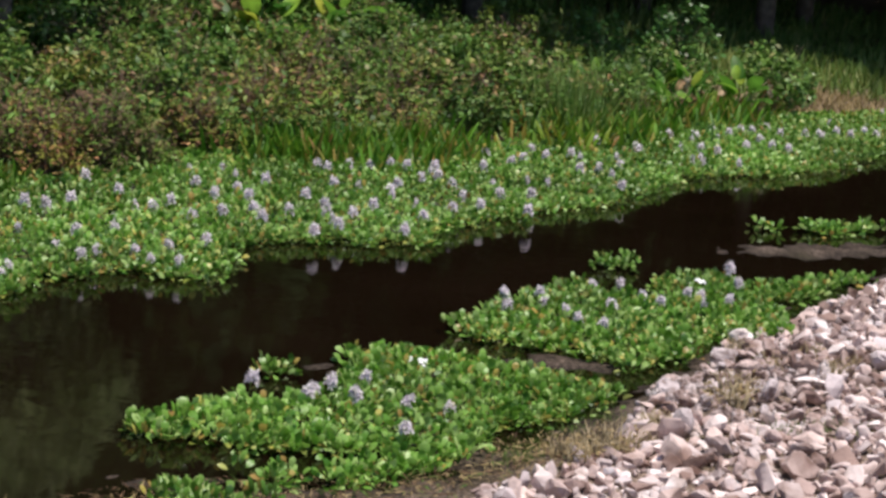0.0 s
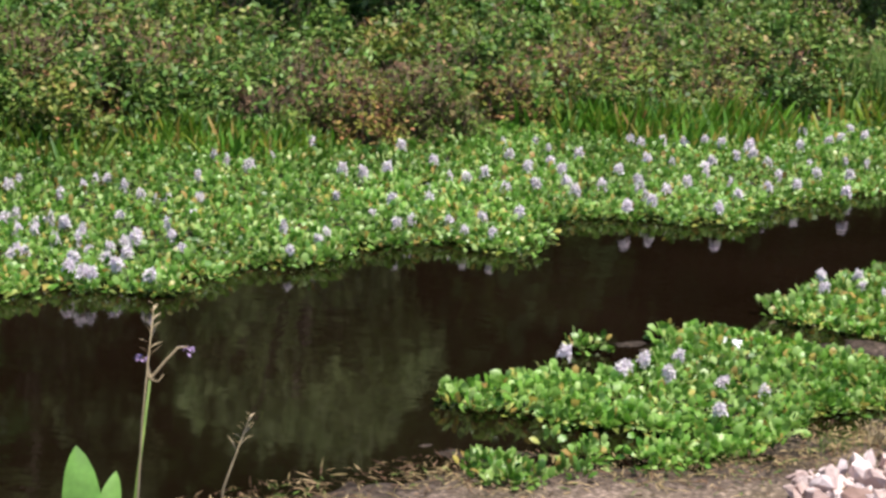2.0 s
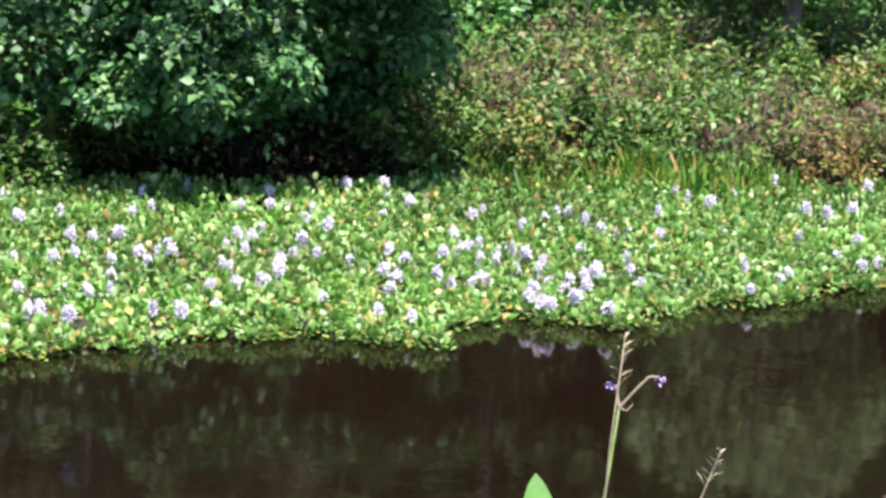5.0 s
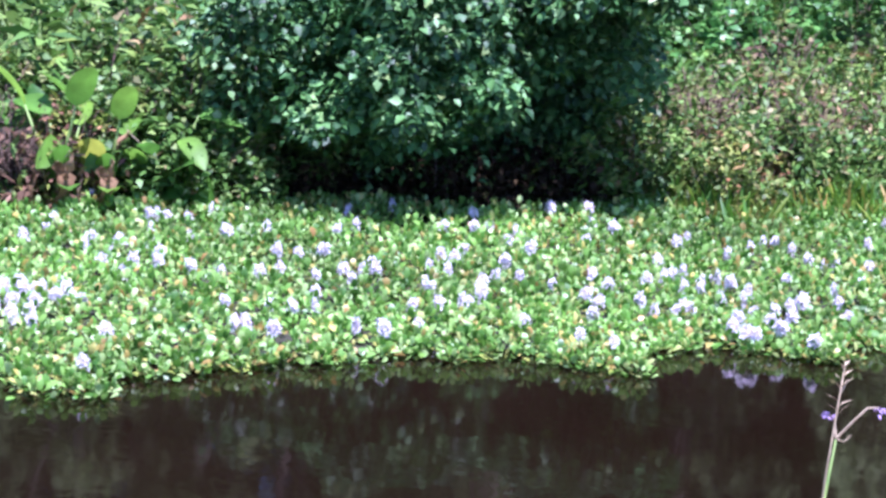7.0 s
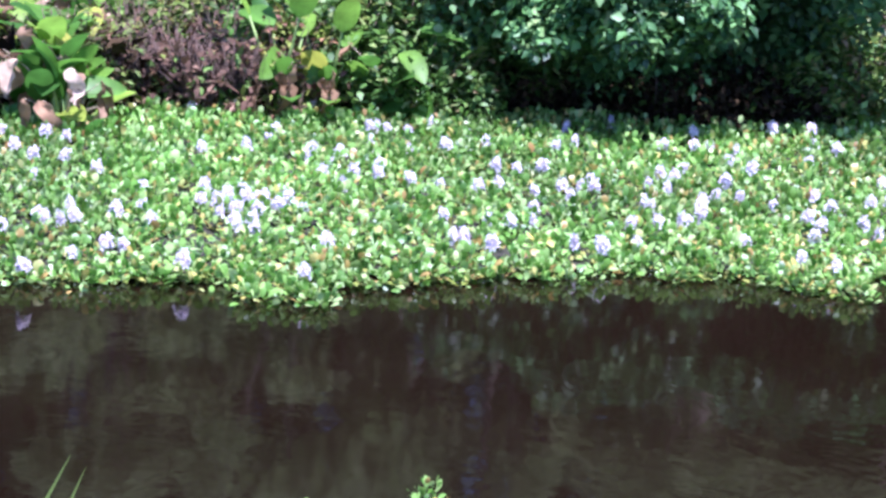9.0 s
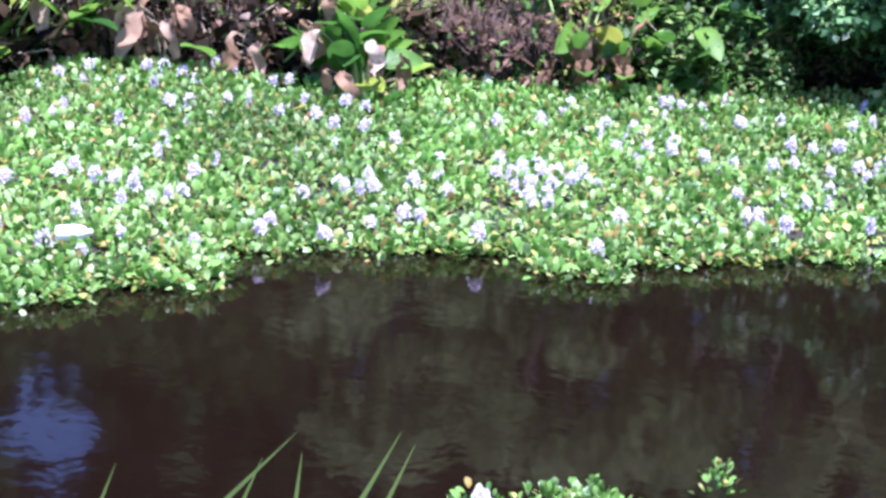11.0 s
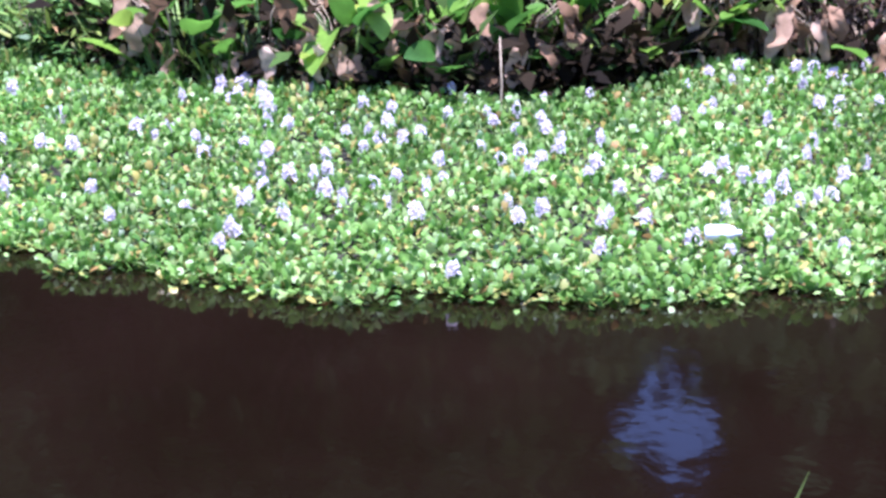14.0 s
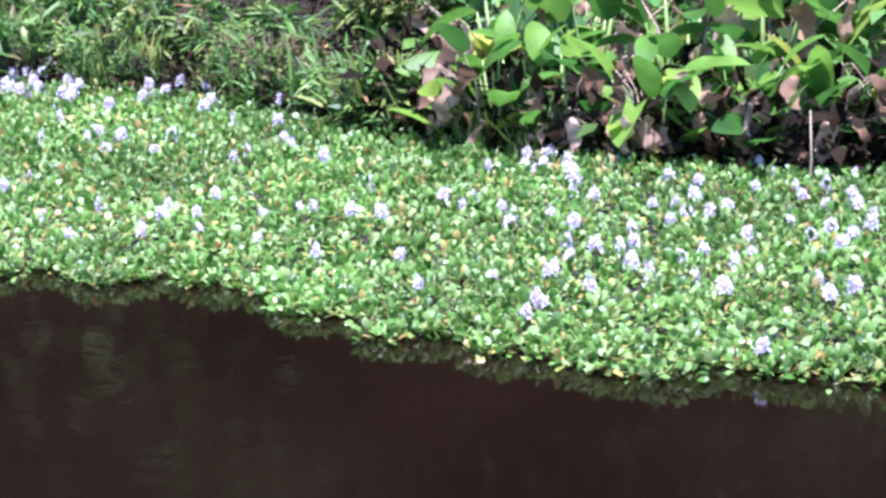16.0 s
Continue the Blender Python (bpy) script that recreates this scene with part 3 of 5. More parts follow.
floating_mat("water_hyacinth_raft", "narrow green raft of water hyacinth by a mud flat",
             lobed([(3.36, 19.24), (3.51, 19.37), (3.62, 19.29), (3.97, 19.5), (4.92, 19.84), (4.9, 19.72), (4.16, 19.18), (3.86, 19.48), (3.45, 19.42)], 0.03, 7), 110, 0.07, 41)
for seed, ring in ((51, [(-0.93, 12.36), (-0.72, 12.38), (-0.70, 12.54), (-0.91, 12.54)]), (52, [(-1.28, 9.69), (-1.23, 9.92), (-0.89, 9.86), (-0.81, 9.68), (-1.03, 9.49)]),
                   (53, [(-0.43, 10.2), (-0.31, 10.43), (0.0, 10.55), (0.06, 10.4), (-0.11, 10.22), (-0.3, 10.13)]), (57, [(-0.71, 10.13), (-0.69, 10.3), (-0.58, 10.35), (-0.55, 10.16), (-0.63, 10.06)]), (58, [(-0.88, 10.29), (-0.85, 10.4), (-0.77, 10.38), (-0.78, 10.28)]), (59, [(-0.77, 9.85), (-0.71, 9.98), (-0.61, 9.95), (-0.61, 9.77), (-0.73, 9.72)]), (54, [(1.66, 16.67), (1.95, 16.69), (1.98, 16.99), (1.69, 16.93)]),
                   (55, [(-5.34, 5.66), (-4.78, 6.14), (-4.7, 6.37), (-5.12, 6.04)]), (56, [(-4.79, 6.63), (-4.64, 6.70), (-4.66, 6.82), (-4.78, 6.76)])):
    floating_mat("water_hyacinth_tuft", "small floating tuft of water hyacinth on dark water", lobed(ring, 0.02, seed), 190, 0.042 if seed in (55, 56) else 0.055, seed, 0, 0.04, 0.3 if seed == 56 else 0.2, 0.2)


# ---- flower spikes ----
def flower_spike(seed):
    g = np.random.default_rng(seed)
    s = Soup()
    s.add(*tube([(0, 0, 0), (0.004, 0, 0.07), (0, 0.003, 0.2)], [0.006, 0.005, 0.003]))
    stem = tagged(new("hyacinth_flower", s.mesh("stem", M_STEM)), "pale lavender water hyacinth flower spike above the leaves", "flower", "hyacinth flowers")
    k = 10
    h = np.linspace(0.115, 0.185, k) + g.normal(0, 0.004, k)
    a = np.arange(k) * 2.4 + g.normal(0, 0.3, k)
    at, az, el = [], [], []
    eyes = Soup()
    for hi, ai in zip(h, a):
        r = 0.032 * (1.25 - (hi - 0.1) / 0.12)
        centre = np.array((r * np.cos(ai), r * np.sin(ai), hi))
        for j in range(6):
            b = j * np.pi / 3
            out = np.array((np.cos(ai), np.sin(ai), 0.35))
            side = np.array((-np.sin(ai), np.cos(ai), 0))
            up = np.cross(out, side)
            d = 0.55 * out + np.cos(b) * side + np.sin(b) * up
            d /= np.linalg.norm(d)
            at.append(centre), az.append(math.atan2(d[1], d[0])), el.append(math.asin(d[2]))
        ev, ef = leaves(KITE, centre[None] + 0.012 * np.array([[np.cos(ai), np.sin(ai), 0.6]]), ai + 1.57, 0.9, 0.3, 0.014, 0.012)
        eyes.add(ev, ef)
    n = len(at)
    v, f = leaves(KITE, np.array(at), np.array(az), np.array(el), g.uniform(-0.6, 0.6, n), g.uniform(0.045, 0.062, n), g.uniform(0.036, 0.048, n))
    bloom = part("bloom", raw_mesh("bloom", v, f, M_PETAL), stem, "pale lavender petals")
    tagged(bloom, kind="stuff")
    part("petal_eye", eyes.mesh("petal_eye", M_EYE), bloom, "darker violet markings")["kind"] = "stuff"
    return stem


SPIKES = [flower_spike(100 + i) for i in range(4)]
spike_count = [0]


def put_flower(x, y, z=0.0, scale=1.0):
    i = spike_count[0]
    spike_count[0] += 1
    m = pose(x, y, z, rng.normal(0, 9), rng.normal(0, 9), rng.uniform(0, 360))
    src = SPIKES[i % 4]
    ob = src if i < 4 else copy_thing(src, m)
    ob.matrix_basis = m @ Matrix.Scale(scale, 4)


# standing flowers by stretch of the mat, from east to west
SPIKES_A = [(6.31, 26.62), (6.19, 26.84), (5.90, 26.40), (5.74, 26.58), (5.42, 26.13), (5.20, 26.01), (4.70, 24.47), (4.82, 25.79), (4.51, 24.60), (4.71, 26.27), (4.43, 25.06), (2.77, 15.81), (4.45, 25.85), (4.15, 24.41), (2.74, 16.24), (2.57, 15.26), (4.28, 25.76), (4.07, 25.38), (2.36, 15.04), (3.68, 23.69), (2.37, 15.29), (3.86, 25.53), (3.49, 23.82), (2.25, 15.41), (3.55, 24.83), (1.99, 14.96), (3.19, 24.64), (1.90, 15.13), (2.65, 23.24), (1.74, 15.53), (1.62, 14.64), (2.20, 20.51), (1.45, 14.12), (1.53, 15.45), (2.04, 21.57), (1.30, 14.16), (2.16, 23.58), (1.81, 21.45), (1.21, 14.40), (1.78, 22.47), (1.05, 14.63), (1.04, 14.92), (1.46, 22.09), (1.18, 19.51), (1.10, 18.53), (1.31, 22.45)]
SPIKES_B = [(1.18, 21.74), (0.75, 14.34), (0.76, 14.83), (1.04, 21.47), (0.85, 19.36), (0.76, 21.95), (0.64, 18.63), (0.71, 20.91), (0.31, 11.47), (0.47, 19.03), (0.36, 18.35), (0.36, 19.65), (0.22, 20.11), (0.18, 20.65), (0.06, 10.93), (0.09, 17.79), (0.04, 11.52), (0.04, 19.84), (-0.08, 17.08), (-0.12, 20.50), (-0.19, 19.39), (-0.26, 19.02), (-0.31, 20.60), (-0.25, 12.05), (-0.26, 11.59), (-0.40, 18.17), (-0.51, 20.31), (-0.57, 17.65), (-0.74, 20.19), (-0.67, 17.06), (-0.46, 11.83), (-0.83, 19.09), (-0.53, 11.68), (-0.94, 19.91), (-0.85, 17.97), (-0.56, 11.54), (-0.87, 16.71), (-1.06, 20.03), (-1.06, 18.33), (-1.16, 17.54), (-1.50, 18.94), (-1.37, 17.17), (-0.95, 11.76), (-1.48, 17.55), (-1.58, 18.10), (-1.72, 18.35)]
SPIKES_C = [(-1.74, 17.29), (-1.90, 18.01), (-1.73, 15.98), (-2.14, 18.47), (-1.97, 16.91), (-1.84, 15.13), (-2.00, 15.64), (-2.25, 17.49), (-2.36, 17.16), (-2.09, 15.15), (-2.22, 15.43), (-2.77, 17.77), (-2.55, 16.14), (-2.54, 15.30), (-3.18, 18.30), (-2.63, 15.04), (-2.82, 15.91), (-3.10, 17.17), (-2.93, 15.38), (-3.26, 16.83), (-3.45, 16.85), (-3.30, 15.96), (-3.09, 14.55), (-3.07, 14.28), (-3.99, 17.95), (-3.23, 13.85), (-4.23, 16.55), (-4.26, 15.18), (-4.18, 14.60), (-3.92, 13.44), (-4.12, 13.81), (-3.92, 12.62), (-4.74, 14.98), (-4.33, 13.62), (-4.38, 13.44), (-4.69, 14.23), (-5.22, 15.52), (-4.53, 13.08), (-4.35, 12.41), (-4.46, 12.52), (-4.94, 13.78), (-5.10, 13.83), (-5.08, 13.48), (-5.18, 13.70), (-4.91, 12.88), (-5.74, 14.68)]
SPIKES_D = [(-4.99, 12.76), (-5.39, 13.75), (-5.64, 14.02), (-5.46, 13.34), (-5.24, 12.74), (-4.95, 11.62), (-6.40, 14.86), (-5.66, 13.03), (-5.49, 12.50), (-5.37, 12.18), (-5.81, 13.13), (-6.62, 14.95), (-6.88, 15.41), (-6.37, 14.24), (-5.64, 12.58), (-5.23, 11.64), (-5.96, 12.79), (-7.12, 15.15), (-6.55, 13.57), (-5.63, 11.66), (-6.26, 12.81), (-6.81, 13.73), (-6.52, 13.06), (-6.36, 12.66), (-7.22, 14.22), (-6.36, 12.47), (-6.28, 12.27), (-6.23, 12.13), (-7.29, 14.05), (-7.54, 14.53), (-6.18, 11.84), (-7.01, 13.30), (-6.84, 12.86), (-6.27, 11.65), (-6.97, 12.93), (-7.46, 13.81), (-6.55, 12.00), (-6.18, 11.15), (-6.44, 11.48), (-6.33, 10.97), (-6.27, 10.83), (-7.08, 12.12), (-7.28, 12.43), (-7.26, 11.95), (-8.05, 13.13), (-7.69, 12.36)]
SPIKES_E = [(-7.36, 11.78), (-7.08, 11.30), (-7.81, 12.21), (-6.98, 10.86), (-7.62, 11.71), (-6.76, 10.32), (-7.94, 12.11), (-7.13, 10.82), (-7.66, 11.48), (-6.97, 10.28), (-8.59, 12.42), (-7.44, 10.74), (-7.90, 11.31), (-9.55, 13.39), (-8.10, 11.29), (-9.10, 12.60), (-9.32, 12.63), (-8.35, 11.23), (-8.58, 11.51), (-9.42, 12.52), (-8.50, 11.08), (-8.28, 10.77), (-8.95, 11.54), (-7.52, 9.57), (-8.67, 10.91), (-10.21, 12.77), (-9.29, 11.60), (-8.14, 10.07), (-7.21, 8.91), (-8.56, 10.32), (-9.73, 11.73), (-8.31, 10.01), (-8.51, 10.03), (-8.00, 9.40), (-9.57, 11.17), (-8.67, 10.10), (-8.18, 9.42), (-10.68, 12.29), (-8.48, 9.74), (-8.73, 9.95), (-8.45, 9.57), (-8.91, 9.97), (-9.76, 10.86), (-8.72, 9.70), (-10.83, 11.92), (-7.84, 8.54)]
SPIKES_F = [(-5.12, 5.6), (-8.62, 9.07), (-9.21, 9.66), (-8.96, 9.35), (-8.36, 8.61), (-8.89, 9.06), (-8.39, 8.46), (-9.74, 9.75), (-8.98, 8.80), (-8.42, 8.20), (-10.66, 10.34), (-10.20, 9.86), (-10.81, 10.30), (-9.22, 8.70), (-10.34, 9.70), (-8.35, 7.77), (-10.65, 9.83), (-11.13, 10.15), (-9.15, 8.31), (-11.70, 10.51), (-10.87, 9.65), (-11.75, 10.35), (-8.82, 7.74), (-8.70, 7.59), (-12.29, 10.39), (-11.45, 9.65), (-12.50, 10.39), (-12.12, 9.86), (-8.76, 7.09), (-9.91, 8.01), (-11.46, 9.26), (-12.33, 9.89), (-9.59, 7.68), (-11.54, 9.14), (-12.62, 9.97), (-9.62, 7.46), (-12.75, 9.85), (-10.09, 7.69), (-9.87, 7.52), (-12.37, 9.33), (-10.10, 7.46), (-10.24, 7.48), (-13.00, 9.46), (-8.97, 6.44), (-10.48, 7.48), (-12.92, 9.12)]
SPIKES_G = [(-10.39, 7.32), (-9.19, 6.34), (-10.49, 6.94), (-9.70, 6.34), (-10.29, 6.55), (-10.85, 6.76), (-9.81, 6.09), (-12.70, 7.87), (-10.73, 6.58), (-11.32, 6.72), (-11.80, 6.90), (-12.14, 7.08), (-11.10, 6.46), (-10.14, 5.89), (-10.95, 6.28), (-11.36, 6.44), (-11.95, 6.75), (-10.07, 5.68), (-11.27, 6.27), (-10.37, 5.76), (-12.32, 6.81), (-11.64, 6.31), (-13.02, 6.94), (-13.30, 6.94), (-12.16, 6.34), (-12.63, 6.56), (-9.41, 4.85), (-11.06, 5.69), (-11.46, 5.86), (-12.20, 6.13), (-10.41, 5.16), (-12.06, 5.92), (-12.95, 6.28), (-11.25, 5.44), (-12.52, 6.04), (-12.09, 5.77), (-10.74, 5.11), (-11.12, 5.24), (-13.20, 6.18), (-12.03, 5.60), (-12.49, 5.69), (-11.62, 5.15), (-11.90, 5.26), (-11.13, 4.88), (-11.54, 4.99), (-11.53, 4.83)]
SPIKES_H = [(-12.87, 5.37), (-10.84, 4.49), (-13.77, 5.63), (-14.02, 5.69), (-12.14, 4.91), (-11.51, 4.62), (-14.55, 5.81), (-14.25, 5.59), (-11.16, 4.36), (-12.46, 4.86), (-10.66, 4.10), (-14.34, 5.49), (-10.49, 3.92), (-12.35, 4.53), (-12.79, 4.65), (-11.29, 4.00), (-13.01, 4.44), (-13.27, 4.40), (-11.98, 3.62), (-13.05, 3.87), (-13.18, 3.68), (-14.87, 3.99), (-13.39, 3.46), (-15.44, 3.85), (-17.63, 4.39), (-16.38, 4.01), (-18.11, 4.39), (-13.40, 3.12), (-12.82, 2.89), (-14.13, 2.95), (-17.27, 3.56), (-13.28, 2.62), (-18.67, 3.65), (-16.18, 3.04), (-18.28, 3.43), (-13.66, 2.46), (-18.65, 3.34), (-15.80, 2.80), (-18.08, 3.18), (-16.36, 2.65), (-17.80, 2.81), (-15.84, 2.44), (-16.56, 2.49), (-20.27, 2.94), (-18.94, 2.72), (-18.66, 2.62)]
SPIKES_I = [(-19.46, 2.72), (-13.41, 1.77), (-20.40, 2.67), (-19.75, 2.49), (-21.22, 2.62), (-19.81, 2.36), (-14.03, 1.65), (-19.71, 2.21), (-19.08, 2.10), (-14.95, 1.51)]
SPIKES_J = [(-8.64, 9.77), (-8.74, 10.0), (-8.45, 9.74), (-8.54, 9.97), (-8.3, 9.78), (-8.51, 10.11), (-8.31, 9.98), (-8.27, 9.51), (-8.16, 9.57), (-8.35, 10.15), (-4.52, 12.85), (-4.28, 12.47), (-4.33, 12.83), (-4.41, 13.29), (-4.24, 13.12), (-4.29, 13.51), (-4.18, 12.76)]
SPIKES_K = [(-14.05, 5.35), (-13.9, 5.45), (-14.26, 5.65), (-13.83, 5.59), (-13.47, 5.46), (-13.28, 5.42), (-19.32, 2.08), (-19.88, 2.22), (-18.94, 2.16), (-19.95, 2.37), (-19.35, 2.35), (-18.92, 2.34), (-20.14, 2.61), (-18.61, 2.51), (-19.21, 2.66), (-18.36, 2.56), (-18.31, 3.82), (-17.57, 3.7), (-17.75, 4.32), (-17.34, 4.3)]
spots = np.array(sum((SPIKES_K, SPIKES_J, SPIKES_A, SPIKES_B, SPIKES_C, SPIKES_D, SPIKES_E, SPIKES_F, SPIKES_G, SPIKES_H, SPIKES_I), []))
order = np.argsort(np.hypot(spots[:, 0], spots[:, 1]))
on_mat = inside(main_outline, spots)
lush = np.clip((np.abs(side_distance(front_line, spots)) - 0.7) / 1.6, 0, 1)
for i in order[:298]:
    put_flower(*spots[i], 0.055 + 0.04 * lush[i] if on_mat[i] else 0.075, rng.uniform(0.56, 0.78) if on_mat[i] else rng.uniform(0.56, 0.72))
far_bloom = Soup()
for k, (x, y, z) in enumerate(np.column_stack([spots, 0.055 + 0.04 * lush])[order[298:]]):
    src = SPIKES[k % 4].children[0].data
    co = np.array([v.co for v in src.vertices]) @ np.array(Euler((0, 0, k * 1.7)).to_matrix()).T
    far_bloom.add(0.8 * co + (x, y, z), np.array([p.vertices for p in src.polygons]))
small = fill(main_outline, 1.3, 78)
small = small[np.abs(side_distance(np.concatenate([main_outline, main_outline[:1]]), small)) > 0.25]
for k, (x, y) in enumerate(small):
    src = SPIKES[k % 4].children[0].data
    co = np.array([v.co for v in src.vertices]) @ np.array(Euler((0.1, 0.1, k * 2.1)).to_matrix()).T
    far_bloom.add(co * (0.55, 0.55, 0.85) + (x, y, 0.02), np.array([p.vertices for p in src.polygons]))
tagged(new("distant_flowers", far_bloom.mesh("distant_flowers", M_PETAL)), "small and distant lavender water hyacinth flowers among the leaves", "flowers", kind="stuff")


# ---- far bank plants ----
def foliage_lobes(g, lobes, n, form, size, ratio, droop=0.0, shell=0.5):
    """Leaves spread through ellipsoid lobes (centre, radii), denser towards the skin."""
    w = np.array([r[0] * r[1] * r[2] for _, r in lobes]) ** 0.67
    pick = g.choice(len(lobes), n, p=w / w.sum())
    d = g.normal(size=(n, 3))
    d /= np.linalg.norm(d, axis=1)[:, None]
    k = shell + (1 - shell) * g.uniform(0, 1, n) ** 0.6
    c = np.array([c for c, _ in lobes])[pick]
    r = np.array([r for _, r in lobes])[pick]
    at = c + d * r * (k * g.uniform(0.85, 1.1, n))[:, None]
    keep = at[:, 2] > 0.02
    at, d = at[keep], d[keep]
    n = len(at)
    az = np.arctan2(d[:, 1], d[:, 0]) + g.normal(0, 0.9, n)
    el = g.normal(0.15 - droop, 0.5, n)
    ln = size * g.uniform(0.6, 1.3, n)
    return leaves(form, at, az, el, g.normal(0, 0.5, n), ln, ln * ratio * g.uniform(0.8, 1.2, n))


def shrub(name, label, category, seed, height, width, n, form, size, ratio, leaf_mat, stem_mat, stems=14, lobes=11, shell=0.15):
    g = np.random.default_rng(seed)
    base = tagged(new(name), label, category, name + " on the far bank")
    st = Soup()
    for _ in range(stems):
        a, r = g.uniform(0, 6.28), width * 0.5 * g.uniform(0.2, 0.95)
        top = np.array((r * np.cos(a), r * np.sin(a), height * g.uniform(0.5, 0.95)))
        mid = top * (0.45, 0.45, 0.55) + g.normal(0, 0.04, 3)
        st.add(*tube([(0.15 * top[0], 0.15 * top[1], -0.1), mid, top], [0.012, 0.008, 0.003], 3))
    part("woody_base", st.mesh("woody_base", stem_mat), base)["kind"] = "stuff"
    ls = []
    for _ in range(lobes * 5):
        a, r = g.uniform(0, 6.28), width * 0.5 * g.uniform(0, 1) ** 0.6
        top = height * (1.02 - 0.55 * (r / (0.5 * width)) ** 2) * g.uniform(0.35, 1.05)
        tall = height * g.uniform(0.10, 0.24)
        slim = width * g.uniform(0.04, 0.10)
        ls.append(((r * np.cos(a), r * np.sin(a), top - 0.6 * tall), (slim, slim, tall)))
    v, f = foliage_lobes(g, ls, n, form, size, ratio, shell=shell)
    part("foliage", raw_mesh("foliage", v, f, leaf_mat), base)["kind"] = "stuff"
    return base


def blades(name, label, category, seed, n, height, spread, width, mat, lean=0.35):
    g = np.random.default_rng(seed)
    base = tagged(new(name), label, category, name + " on the far bank")
    at = np.column_stack([g.normal(0, spread, n), g.normal(0, spread, n), np.full(n, -0.05)])
    v, f = leaves(STRAP, at, g.uniform(0, 6.28, n), np.clip(g.normal(1.4, lean, n), 0.6, 1.6), g.normal(0, 0.6, n),
                  height * g.uniform(0.5, 1.1, n), width * g.uniform(0.7, 1.3, n))
    part("foliage", raw_mesh("foliage", v, f, mat), base)["kind"] = "stuff"
    return base


def paddle_plant(seed, leaf_count, dead_count, height, label="tall marsh plant with big green paddle leaves over withered brown ones"):
    """A tall marsh plant: each big blade on its own stalk, dead ones hanging at the foot."""
    g = np.random.default_rng(seed)
    base = tagged(new("paddle_leaf_plant"), label, "marsh plant", "paddle leaf plants")
    for i in range(leaf_count):
        a = g.uniform(0, 6.28)
        r = g.uniform(0.1, 0.5)
        h = height * (0.08 + 0.72 * (i + g.uniform(0, 1)) / leaf_count)
        top = np.array((r * np.cos(a), r * np.sin(a), h))
        foot = np.array((0.22 * top[0] + g.normal(0, 0.03), 0.22 * top[1] + g.normal(0, 0.03), -0.05))
        bow = foot + (top - foot) * (0.35, 0.35, 0.6)
        part("stalk", raw_mesh("stalk", *tube([foot, bow, top], [0.026, 0.018, 0.009], 6), M_STALK), base)
        ln = g.uniform(0.38, 0.64)
        v, f = leaves(PADDLE, top[None], a + g.normal(0, 0.6), g.choice((g.uniform(0.5, 1.35), g.uniform(0.5, 1.35), g.uniform(-0.5, 0.5))), g.normal(0, 0.6), ln, ln * g.uniform(0.44, 0.56))
        part("leaf_blade", raw_mesh("leaf_blade", v, f, M_PADDLE), base)
    for i in range(dead_count):
        a = g.uniform(0, 6.28)
        r = g.uniform(0.25, 0.6)
        h = height * g.uniform(0.25, 0.8)
        top = np.array((r * np.cos(a), r * np.sin(a), h))
        foot = np.array((0.3 * top[0], 0.3 * top[1], -0.03))
        part("dead_stalk", raw_mesh("dead_stalk", *tube([foot, foot + (top - foot) * (0.4, 0.4, 0.75) + (0, 0, 0.04), top], [0.013, 0.009, 0.005], 4), M_DRYSTALK), base, "dry brown bent stalk")
        ln = g.uniform(0.24, 0.42)
        v, f = leaves(PADDLE, top[None], a + g.normal(0, 0.6), g.uniform(-1.5, -0.9), g.normal(0, 0.9), ln, ln * g.uniform(0.34, 0.5))
        along = np.linalg.norm(v - top, axis=1) / ln
        v[:, 0] += 0.035 * np.sin(7 * along + i) + g.normal(0, 0.016, len(v))
        v[:, 1] += 0.035 * np.cos(6 * along + 2 * i) + g.normal(0, 0.016, len(v))
        v[:, 2] = np.maximum(v[:, 2], 0.03)
        part("dead_leaf", raw_mesh("dead_leaf", v, f, M_DEADLEAF), base, "withered pale brown leaf")
    return base


